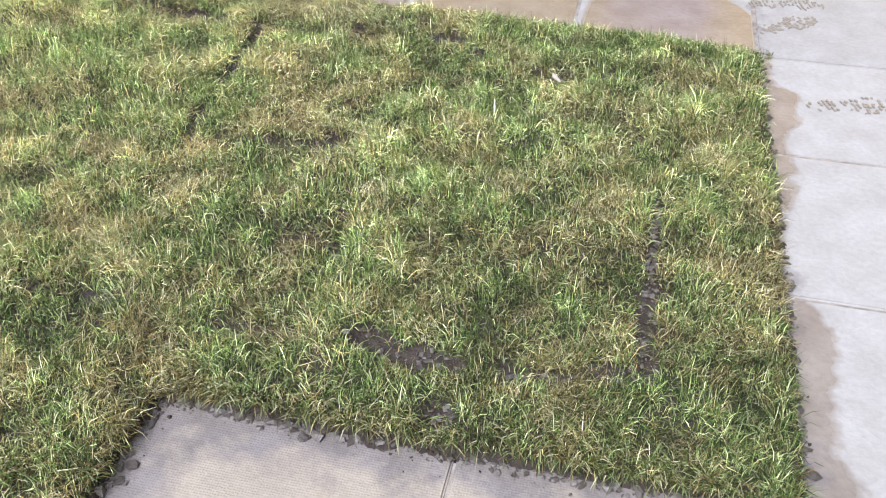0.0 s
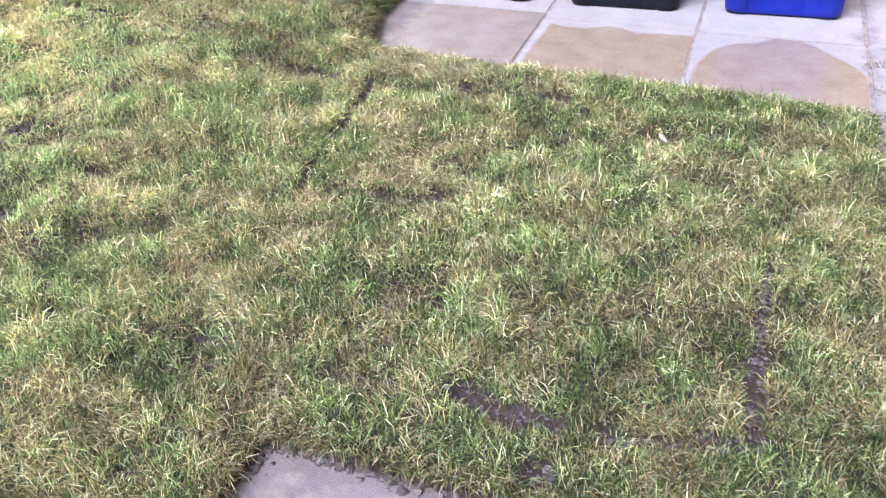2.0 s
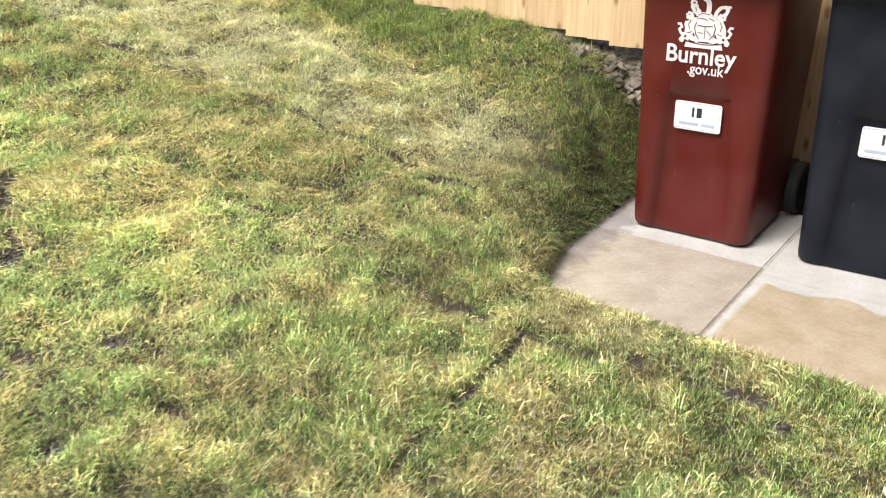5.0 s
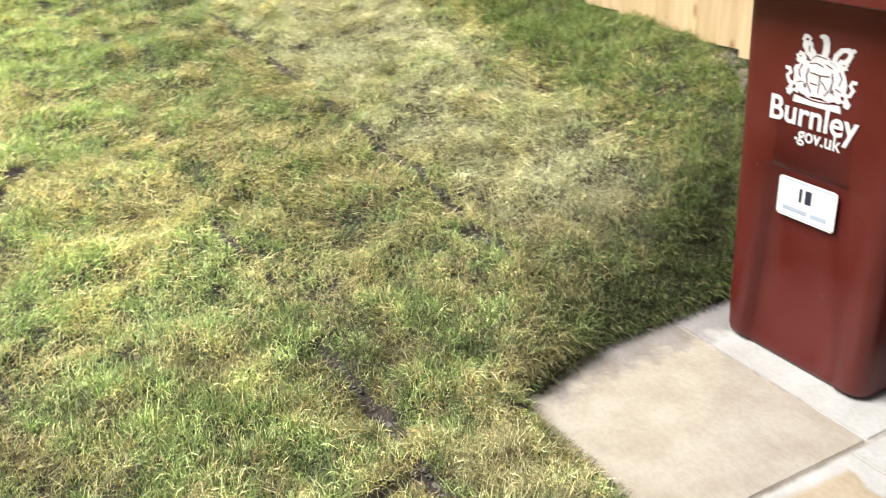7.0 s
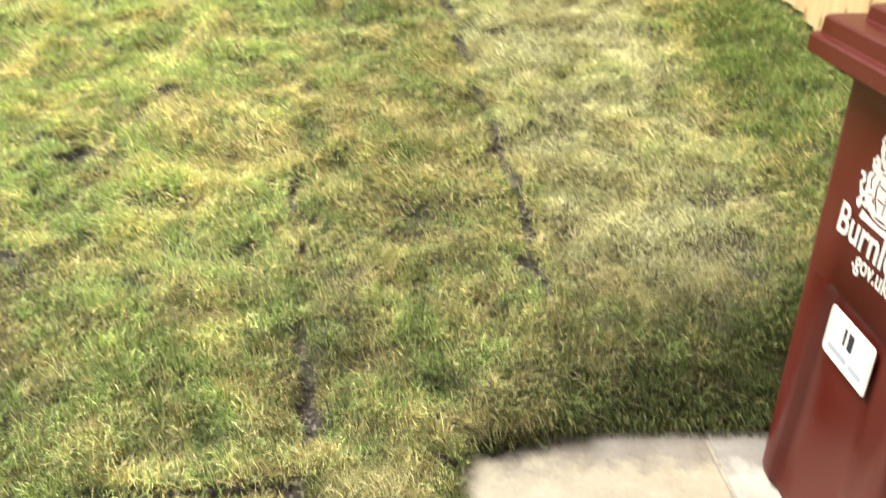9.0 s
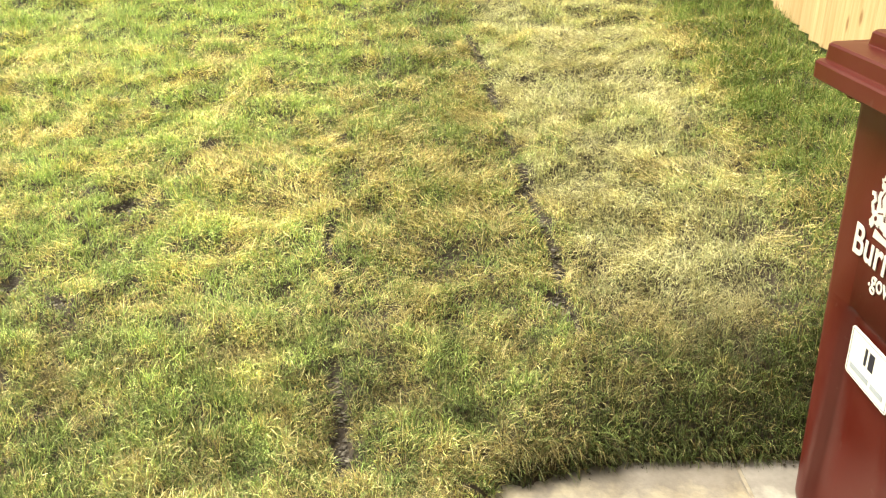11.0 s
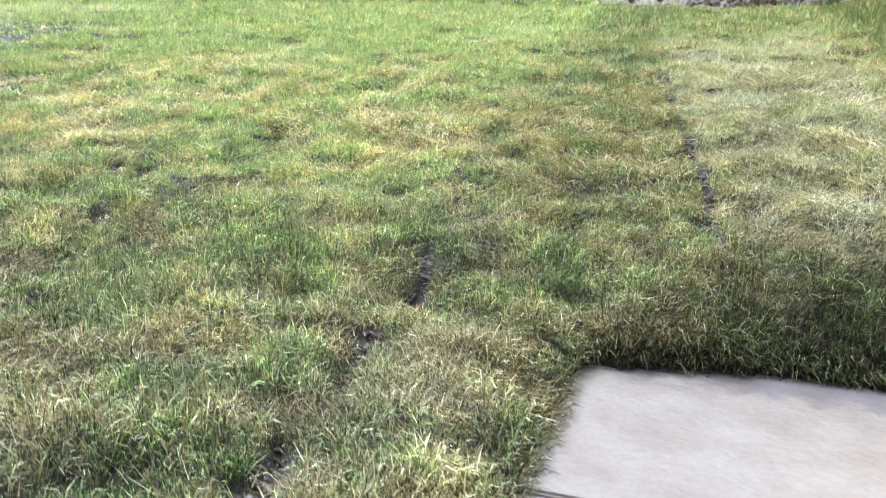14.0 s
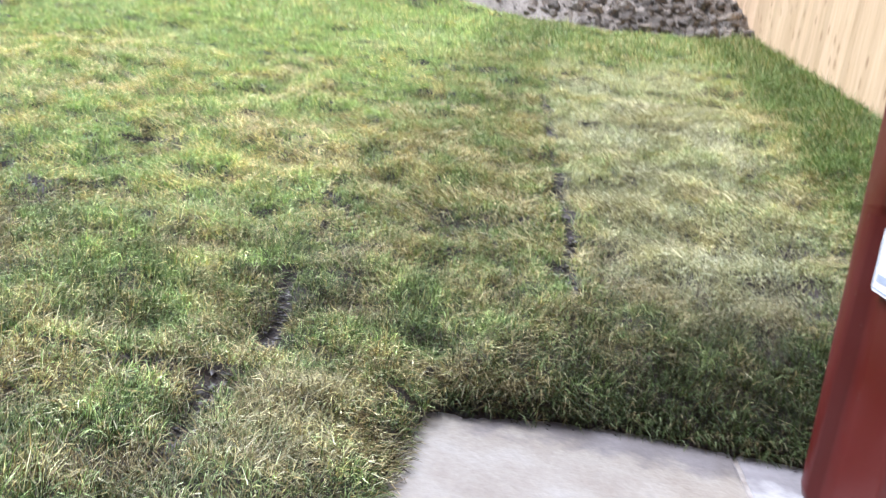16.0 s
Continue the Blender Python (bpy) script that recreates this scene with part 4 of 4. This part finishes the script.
def bin_body():
    bm = bmesh.new()
    rows = [  # z, half width, front, back, panel half width, panel depth
        (0.004, 0.210, 0.016, 0.40, 0.136, 0.003), (0.012, 0.219, 0.006, 0.42, 0.138, 0.008), (0.03, 0.2215, 0.002, 0.44, 0.139, 0.016), (0.25, 0.225, -0.004, 0.475, 0.124, 0.018),
        (0.515, 0.229, -0.012, 0.495, 0.107, 0.013), (0.527, 0.2293, -0.0125, 0.4955, 0.106, 0.011), (0.536, 0.2295, -0.0125, 0.4958, 0.104, 0.0), (0.7, 0.233, -0.016, 0.505, 0.1, 0.0),
        (0.86, 0.2365, -0.02, 0.512, 0.1, 0.0), (0.905, 0.2375, -0.021, 0.514, 0.1, 0.0), (0.908, 0.247, -0.03, 0.524, 0.1, 0.0), (0.955, 0.248, -0.031, 0.525, 0.1, 0.0)]
    loft(bm, [rounded_ring(w, y0, y1, 0.045, z, p, d) for z, w, y0, y1, p, d in rows])
    for f in bm.faces:
        f.smooth = len(f.verts) == 4
    sharp = [e for e in bm.edges if len(e.link_faces) == 2 and e.calc_face_angle(0) > 0.6]
    for e in sharp:
        e.smooth = False
    bmesh.ops.recalc_face_normals(bm, faces=bm.faces)
    return bm


def bin_lid():
    bm = bmesh.new()
    rows = [  # z, half width, front, back: a skirt with a ledge, an upper band, a broad flat and a raised middle
        (0.942, 0.268, -0.094, 0.54), (0.945, 0.271, -0.097, 0.545), (0.972, 0.2715, -0.0975, 0.548), (0.976, 0.269, -0.094, 0.546), (0.978, 0.262, -0.086, 0.542),
        (0.981, 0.2605, -0.0845, 0.541), (1.006, 0.2595, -0.0835, 0.540), (1.010, 0.256, -0.080, 0.538), (1.012, 0.222, -0.030, 0.512), (1.014, 0.2205, -0.0285, 0.511),
        (1.034, 0.219, -0.027, 0.510), (1.038, 0.216, -0.023, 0.507), (1.039, 0.196, 0.0, 0.488), (1.041, 0.195, 0.001, 0.487), (1.054, 0.194, 0.002, 0.486), (1.057, 0.190, 0.006, 0.482), (1.060, 0.10, 0.10, 0.40)]
    loft(bm, [rounded_ring(w, y0, y1, 0.022, z) for z, w, y0, y1 in rows])
    for v in bm.verts:
        v.co.z += 0.035 * (v.co.y / 0.55) if v.co.y > 0 else 0.02 * v.co.y
    bmesh.ops.recalc_face_normals(bm, faces=bm.faces)
    return bm


def words(name, text, size, mat, parent, at, thick=0.0006, bold=0.0, stretch=1.0):
    """Lettering on the bin's front, upright in the plane of the face."""
    cu = bpy.data.curves.new(name, "FONT")
    cu.resolution_u = 4
    cu.body, cu.size, cu.align_x, cu.extrude, cu.offset = text, size, "CENTER", thick, bold
    tmp = new(name, cu)
    me = bpy.data.meshes.new_from_object(tmp.evaluated_get(bpy.context.evaluated_depsgraph_get()))
    bpy.data.objects.remove(tmp)
    me.materials.append(mat)
    ob = new(name, me)
    ob.parent = parent
    ob.matrix_basis = pose(*at, 90 + FACE_LEAN, 0, 0) @ Matrix.Diagonal((stretch, 1, 1, 1))
    return ob


FACE_LEAN = 1.4


def face_y(z):
    return -0.002 - 0.0215 * z


def plate(bm, pts, y, thick=0.0012):
    """A flat shape on the bin's front from (x, z) corners."""
    a = [bm.verts.new((x, face_y(z) - thick + y, z)) for x, z in pts]
    b = [bm.verts.new((x, face_y(z) + 0.001 + y, z)) for x, z in pts]
    bm.faces.new(a)
    for k in range(len(a)):
        bm.faces.new((a[k - 1], a[k], b[k], b[k - 1]))


def disc(cx, cz, rx, rz, turn=0.0, n=14):
    out = []
    for k in range(n):
        a = -2 * math.pi * k / n
        px, pz = rx * math.cos(a), rz * math.sin(a)
        out.append((cx + px * math.cos(turn) - pz * math.sin(turn), cz + px * math.sin(turn) + pz * math.cos(turn)))
    return out


def ragged(cx, cz, rx, rz, turn=0.0, jag=0.18, seed=1, n=22):
    """A blot with an uneven outline."""
    r = random.Random(seed)
    return [(cx + (px - cx) * k, cz + (pz - cz) * k) for (px, pz), k in ((q, 1 + r.uniform(-jag, jag)) for q in disc(cx, cz, rx, rz, turn, n))]


def ribbon(points, width):
    """A band of even width along (x, z) places."""
    a, b = [], []
    for k, (px, pz) in enumerate(points):
        (ux, uz), (vx, vz) = points[max(k - 1, 0)], points[min(k + 1, len(points) - 1)]
        d = math.hypot(vx - ux, vz - uz)
        nx, nz = -(vz - uz) / d * width / 2, (vx - ux) / d * width / 2
        a.append((px + nx, pz + nz)), b.append((px - nx, pz - nz))
    return [(a[k], a[k + 1], b[k + 1], b[k]) for k in range(len(points) - 1)]


def crest(parent, at_x, at_z, s, ground_mat):
    """An emblem reduced to plain shapes: shield, side forms, plumes and ribbon."""
    bm = bmesh.new()
    shapes = [ragged(0, -0.01, 0.036, 0.044, 0, 0.06, 3), ragged(0, 0.03, 0.040, 0.020, 0, 0.2, 5), ragged(-0.002, 0.052, 0.022, 0.013, 0, 0.2, 6)]
    cuts = []
    for g in (-1, 1):
        shapes += [ragged(0.050 * g, 0.006, 0.020, 0.040, 0.22 * g, 0.2, 11 + g), ragged(0.056 * g, 0.048, 0.013, 0.015, 0.3 * g, 0.22, 21 + g), ragged(0.060 * g, -0.034, 0.020, 0.018, 0.5 * g, 0.25, 31 + g),
                   ragged(0.030 * g, -0.044, 0.020, 0.011, 0.2 * g, 0.2, 41 + g), ragged(0.078 * g, -0.050, 0.009, 0.011, 0, 0.2, 51 + g)]
        shapes += ribbon([(0.066 * g, -0.030), (0.082 * g, -0.026), (0.089 * g, -0.010), (0.080 * g, 0.000), (0.086 * g, 0.012), (0.096 * g, 0.010)], 0.0095)
        cuts += ribbon([(0.031 * g, 0.022), (0.036 * g, 0.002), (0.031 * g, -0.022), (0.018 * g, -0.042)], 0.0028)
        cuts += ribbon([(0.050 * g, 0.030), (0.058 * g, 0.012), (0.052 * g, -0.006)], 0.0026) + ribbon([(0.044 * g, -0.016), (0.060 * g, -0.022)], 0.0026)
        cuts += [disc(0.058 * g, 0.050, 0.0026, 0.0026, 0, 8), disc(0.066 * g, -0.036, 0.0045, 0.006, 0.4 * g, 8)]
    shapes += [ragged(-0.040, 0.078, 0.013, 0.026, 0.30, 0.12, 61), ragged(-0.046, 0.100, 0.012, 0.011, 0, 0.15, 62), ragged(-0.026, 0.058, 0.010, 0.016, 0.3, 0.2, 63)]
    shapes += ribbon([(0.004, 0.05), (0.008, 0.075), (0.007, 0.098), (0.001, 0.112)], 0.017) + [ragged(-0.003, 0.112, 0.010, 0.006, 0.3, 0.15, 64)]
    shapes += ribbon([(0.030, 0.048), (0.036, 0.070), (0.048, 0.086), (0.064, 0.090), (0.072, 0.078), (0.066, 0.062), (0.050, 0.050), (0.036, 0.046)], 0.013) + [ragged(0.074, 0.088, 0.010, 0.006, 0.5, 0.2, 65)]
    cuts += [disc(-0.044, 0.098, 0.0045, 0.004, 0, 8)] + ribbon([(-0.034, 0.066), (-0.038, 0.082)], 0.0028) + ribbon([(0.014, 0.056), (-0.014, 0.060), (-0.026, 0.050)], 0.0025)
    cuts += ribbon([(-0.026, 0.012), (0.0, 0.009), (0.026, 0.012)], 0.0022) + ribbon([(0.0, 0.008), (0.001, -0.018), (0.0, -0.040)], 0.002) + ribbon([(-0.024, -0.016), (-0.004, -0.018)], 0.002) + ribbon([(0.006, -0.006), (0.022, -0.026)], 0.002)
    cuts += ribbon([(-0.030, 0.036), (-0.012, 0.040), (0.006, 0.034)], 0.0022) + ribbon([(0.012, 0.042), (0.030, 0.034)], 0.0022)
    shapes += [[(-0.062, -0.058), (-0.066, -0.078), (0.066, -0.078), (0.062, -0.058)]]
    cuts += ribbon([(-0.060, -0.0545), (-0.03, -0.060), (0, -0.0625), (0.03, -0.060), (0.060, -0.0545)], 0.003)
    for k, sh in enumerate(shapes):
        plate(bm, [(at_x + px * s * 1.02, at_z + pz * s * 0.86) for px, pz in sh], -0.00012 * (k % 9))
    emblem = part("crest", bm, WHITE, parent, "white printed emblem")
    bm = bmesh.new()
    for sh in cuts:
        plate(bm, [(at_x + px * s * 1.02, at_z + pz * s * 0.86) for px, pz in sh], -0.0013, 0.0012)
    part("crest_lines", bm, ground_mat, emblem)
    return emblem


def build_bin(colour_name, mat, x, y, turn, small_print=False):
    thing = new("wheelie_bin")
    tagged(thing, f"{colour_name} plastic wheelie bin with closed lid and white label", "wheelie bin", "bins on the paving")
    part("body", bin_body(), mat, thing)
    lid = part("lid", bin_lid(), mat, thing)
    bm = bmesh.new()
    box(bm, -0.2, 0.2, 0.545, 0.575, 0.985, 1.015, 0.01)
    for g in (-1, 1):
        box(bm, 0.2 * g - 0.018, 0.2 * g + 0.018, 0.50, 0.575, 0.955, 1.01, 0.006)
    part("handle", bm, mat, thing)
    for g in (-1, 1):
        bm = bmesh.new()
        box(bm, 0.232 * g - 0.011, 0.232 * g + 0.011, -0.036, -0.012, 0.907, 0.946, 0.004)
        part("hinge_lug", bm, mat, thing)
    bm = bmesh.new()
    turned(bm, [(-0.265, 0.0095), (0.265, 0.0095)], 0, 12)
    bmesh.ops.translate(bm, verts=bm.verts, vec=(0, 0.47, 0.1))
    part("axle", bm, STEEL, thing)
    for g in (-1, 1):
        bm = bmesh.new()
        turned(bm, [(-0.024, 0.078), (-0.024, 0.092), (-0.016, 0.099), (0.016, 0.099), (0.024, 0.092), (0.024, 0.078)], 0)
        wheel = part("wheel", bm, RUBBER, thing)
        wheel.matrix_basis = pose(0.249 * g, 0.47, 0.1)
        bm = bmesh.new()
        turned(bm, [(-0.020, 0.02), (-0.014, 0.074), (0.014, 0.074), (0.026, 0.03), (0.028, 0.0)], 0, 20)
        for v in bm.verts:
            v.co.x *= g
        bmesh.ops.recalc_face_normals(bm, faces=bm.faces)
        part("hub", bm, RUBBER, wheel)
    bm = bmesh.new()
    box(bm, -0.2, 0.2, 0.40, 0.475, 0.06, 0.2, 0.02)
    part("axle_housing", bm, mat, thing)
    # white label in the recessed panel, with its writing as bars
    bm = bmesh.new()
    plate(bm, [(gx * 0.074 + 0.009 * math.cos(radians(a)), 0.455 + gz * 0.041 + 0.009 * math.sin(radians(a))) for gx, gz, a0 in ((-1, -1, 270), (-1, 1, 180), (1, 1, 90), (1, -1, 0)) for a in (a0, a0 - 30, a0 - 60, a0 - 90)], 0.0065, 0.0012)
    label = part("label", bm, STICKER, thing, "white address label with dark bars")
    bm = bmesh.new()
    for u0, u1, w0, w1 in ((-0.078, 0.078, 0.499, 0.501), (-0.078, 0.078, 0.409, 0.411), (-0.078, -0.0765, 0.411, 0.499), (0.0765, 0.078, 0.411, 0.499)):
        plate(bm, [(u0, w0), (u0, w1), (u1, w1), (u1, w0)], 0.0048, 0.0004)
    part("border", bm, PALE_INK, label)
    bm = bmesh.new()
    for u0, u1 in ((-0.021, -0.013), (-0.004, 0.014)):
        plate(bm, [(u0, 0.452), (u0, 0.486), (u1, 0.486), (u1, 0.452)], 0.0048, 0.0004)
    part("number_bars", bm, INK, label)
    bm = bmesh.new()
    for u0, u1 in ((-0.066, 0.006), (0.016, 0.062)):
        plate(bm, [(u0, 0.422), (u0, 0.433), (u1, 0.433), (u1, 0.422)], 0.0048, 0.0004)
    part("line_bars", bm, PALE_INK, label)
    # the printing: centred and large, or small and to one side above three lines of text
    cx, k, zc, zt, zu = (0.055, 0.55, 0.755, 0.675, 0.651) if small_print else (0.0, 1.0, 0.757, 0.640, 0.605)
    crest(thing, cx - 0.002, zc, 0.97 * k, mat)
    words("lettering", "Burnley", 0.083 * k, WHITE, thing, (cx - 0.01 * k, face_y(zt) - 0.0015, zt), bold=0.0014 * k, stretch=0.95)
    words("lettering", ".gov.uk", 0.050 * k, WHITE, thing, (cx + 0.012 * k, face_y(zu) - 0.0015, zu), bold=0.0006 * k, stretch=0.88)
    if small_print:
        for i, wide in enumerate((0.112, 0.098, 0.118)):
            bm = bmesh.new()
            plate(bm, [(-0.018, 0.558 + 0.025 * i), (-0.018, 0.569 + 0.025 * i), (-0.018 + wide, 0.569 + 0.025 * i), (-0.018 + wide, 0.558 + 0.025 * i)], 0)
            part("text_bar", bm, WHITE, thing)
    thing.matrix_basis = pose(x, y, 0.002, 0, 0, turn)
    return thing


build_bin("dark red", plastic_material("red_plastic", (0.085, 0.009, 0.006), 0.4, 0.34), -1.536, 0.685, 0.5)
build_bin("dark grey-blue", plastic_material("grey_plastic", (0.006, 0.008, 0.014), 0.52, 0.2), -0.928, 0.704, 3.0, small_print=True)
build_bin("bright blue", plastic_material("blue_plastic", (0.008, 0.022, 0.30)), -0.309, 0.755, 3.0)

# ---- small things ----
stones = [(rng.uniform(-1.9, 0.3), rng.uniform(1.17, 1.36), 0.02, rng.uniform(0.03, 0.08)) for _ in range(60)]
stones = [(a, b, float(ground_height(np.array(a), np.array(b))) + 0.01, s) for a, b, _, s in stones]
scatter("loose_stones", "grey stones and rubble along the foot of the fence", "stones", STONE, stones)
rx, ry = rng.uniform(-2.55, -1.93, 420), 1.52 - np.abs(rng.normal(0, 0.075, 420))
rs = 0.015 + 0.055 * rng.random(420) ** 2
rz = np.maximum(turf_top(rx, ry), np.interp(rx, [-2.6, -2.3, -1.95], [0.50, 0.455, 0.35]) - 0.9 * (1.5 - ry)) + 0.1 * rs
scatter("earth_rubble", "grey stones and dark earth showing under the fence", "stones", CLAY, np.stack([rx, ry, rz, rs], 1), finer=True)
crumbs = []
for _ in range(150):
    side = rng.integers(0, 4)
    if side == 0:
        a, b = rng.uniform(-1.15, -0.05), -1.88 - abs(rng.normal(0, 0.02))
    elif side == 1:
        a, b = abs(rng.normal(0, 0.014)), rng.uniform(-1.85, 0.0)
    elif side == 2:
        b = rng.uniform(0.05, 0.9)
        a = float(bay_edge(b)) + abs(rng.normal(0, 0.02))
    else:
        a, b = -1.155 + abs(rng.normal(0, 0.02)), rng.uniform(-2.3, -1.87)
    crumbs.append((a, b, 0.002, 0.002 + 0.007 * rng.random() ** 2))
scatter("soil_crumbs", "crumbs of dark soil fallen onto the paving edge", "soil crumbs", SOIL, crumbs, flat=0.6)


def mud_rim(line, out, widest, seed):
    """A ragged skirt of wet mud along a cut turf edge, spilling out over the paving."""
    n = len(line)
    at = np.array([k * 0.006 for k in range(n)])
    x, y = np.array(line).T
    ox, oy = out
    wide = widest * np.clip(layered(at, at * 0, 9, seed, 2) * 2.0 - 0.5, 0.08, 1) * (0.5 + 1.0 * value_noise(at * 60, at * 0, seed + 5))
    wide = wide * np.convolve(rng.uniform(0.3, 1.7, n), [0.25, 0.5, 0.25], "same")
    rows = []
    for share, high in ((-0.6, 0.03), (0.0, 0.016), (0.35, 0.008), (0.7, 0.006), (1.0, -0.002)):
        reach = np.where(share < 0, share * 0.03, share * wide)
        lump = high * rng.uniform(0.3, 1.5, n)
        x, y = x + rng.normal(0, 0.0012, n), y + rng.normal(0, 0.0012, n)
        rows.append(np.stack([x + ox * reach, y + oy * reach, np.where(share > 0.9, -0.003, lump)], 1))
    v = np.stack(rows, 1).reshape(-1, 3)
    k = (np.arange(n - 1)[:, None] * 5 + np.arange(4)).ravel()
    return tagged(big_mesh("mud_rim", v, np.stack([k, k + 1, k + 6, k + 5], 1), SOIL), "ragged rim of wet mud along the cut turf", "mud", kind="stuff")


mud_rim([(-1.17 + 0.006 * k, -1.862) for k in range(195)], (0, -1), 0.026, 201)
mud_rim([(-1.178, -1.87 - 0.006 * k) for k in range(150)], (1, 0), 0.018, 211)
mud_rim([(-0.012, -1.86 + 0.006 * k) for k in range(290)], (1, 0), 0.016, 221)
mud_rim([(float(bay_edge(0.006 * k)) - 0.012, 0.006 * k) for k in range(200)], (1, 0), 0.022, 231)
px = np.concatenate([rng.uniform(-1.17, 0.0, 420), -1.172 + np.abs(rng.normal(0, 0.014, 180)), np.abs(rng.normal(0, 0.007, 420)) - 0.006])
py = np.concatenate([-1.864 - np.abs(rng.normal(0, 0.012, 420)), rng.uniform(-2.6, -1.87, 180), rng.uniform(-1.86, -0.1, 420)])
ps = 0.004 + 0.02 * rng.random(len(px)) ** 2.5 * (0.4 + 1.2 * value_noise(px * 9, py * 9, 301))
scatter("mud_clumps", "clumps of wet grey mud pushed up along the cut turf", "mud", MUD, np.stack([px, py, 0.15 * ps, ps], 1), flat=0.6)
lx, ly = [], []
for line, half, share in SEAMS:
    for (ax, ay), (bx, by) in zip(line, line[1:]):
        k = rng.random(int(math.hypot(bx - ax, by - ay) * 900))
        lx.append(ax + k * (bx - ax) + rng.normal(0, half * 1.0, len(k)))
        ly.append(ay + k * (by - ay) + rng.normal(0, half * 0.8, len(k)))
for sx, sy, r in SPOTS:
    lx.append(sx + rng.normal(0, r * 0.75, 90))
    ly.append(sy + rng.normal(0, r * 0.75, 90))
lx, ly = np.concatenate(lx), np.concatenate(ly)
ok = bare(lx, ly) > 0.35
lx, ly = lx[ok], ly[ok]
scatter("soil_lumps", "small lumps of wet grey soil in the turf joints", "soil lumps", MUD,
        np.stack([lx, ly, turf_top(lx, ly) + 0.001, 0.003 + 0.014 * rng.random(len(lx)) ** 2.6], 1), flat=0.5)
bm = bmesh.new()
pts = [(-0.024, 0.0), (-0.014, 0.007), (0.004, 0.009), (0.018, 0.006), (0.022, -0.003), (0.014, 0.0), (0.0, -0.004), (-0.014, -0.006)]
top = [bm.verts.new((px, py, 0.004 + 12 * px * px)) for px, py in pts]
low = [bm.verts.new((px, py, 0.002 + 12 * px * px)) for px, py in pts]
bm.faces.new(top)
bm.faces.new(low[::-1])
for k in range(len(pts)):
    bm.faces.new((top[k - 1], low[k - 1], low[k], top[k]))
leaf = part("dead_leaf", bm, LEAF)
tagged(leaf, "curled bleached leaf lying on the grass", "leaf")
leaf.matrix_basis = Matrix.Translation((0, 0, -0.008)) @ pose(-0.61, -0.45, float(turf_top(np.array(-0.61), np.array(-0.45))) + 0.022, 10, 15, -50)


def footprint(x, y, turn, length, mud, label):
    """Trodden mud: broken bars in the shape of a sole."""
    bm = bmesh.new()
    r = random.Random(round(x * 1000))
    for k in range(20):
        v = -0.5 + k / 19
        half = 0.048 * (1.0 if v > 0.05 else 0.72) * math.sqrt(max(0.05, 1 - (2 * v) ** 4)) * (0.75 if -0.2 < v < 0.0 else 1)
        u = -half
        while u < half:
            w = r.uniform(0.004, 0.013)
            if r.random() < 0.5:
                zz, dy = 0.0012, r.uniform(-0.003, 0.003)
                corner = [(u, v * length + dy), (min(u + w, half), v * length + dy + 0.004), (min(u + w, half), v * length + dy + r.uniform(0.005, 0.009)), (u, v * length + dy + r.uniform(0.004, 0.007))]
                top = [bm.verts.new((a, b, zz)) for a, b in corner]
                low = [bm.verts.new((a, b, -0.003)) for a, b in corner]
                bm.faces.new(top)
                for i in range(4):
                    bm.faces.new((top[i - 1], low[i - 1], low[i], top[i]))
            u += w + r.uniform(0.002, 0.006)
    ob = part("mud_print", bm, mud)
    ob.matrix_basis = pose(x, y, 0.0045, 0, 0, turn)
    return tagged(ob, label, "mud print")


PALE_MUD = plain_material("pale_dried_mud", (0.40, 0.355, 0.29), 0.85)
footprint(0.11, 0.37, -80, 0.27, PALE_MUD, "dried brown boot print on a pale flag")
footprint(0.09, 0.18, -50, 0.26, PALE_MUD, "dried brown boot print on a pale flag")
footprint(0.24, -0.36, -75, 0.26, PALE_MUD, "faint dried boot print on a pale flag")
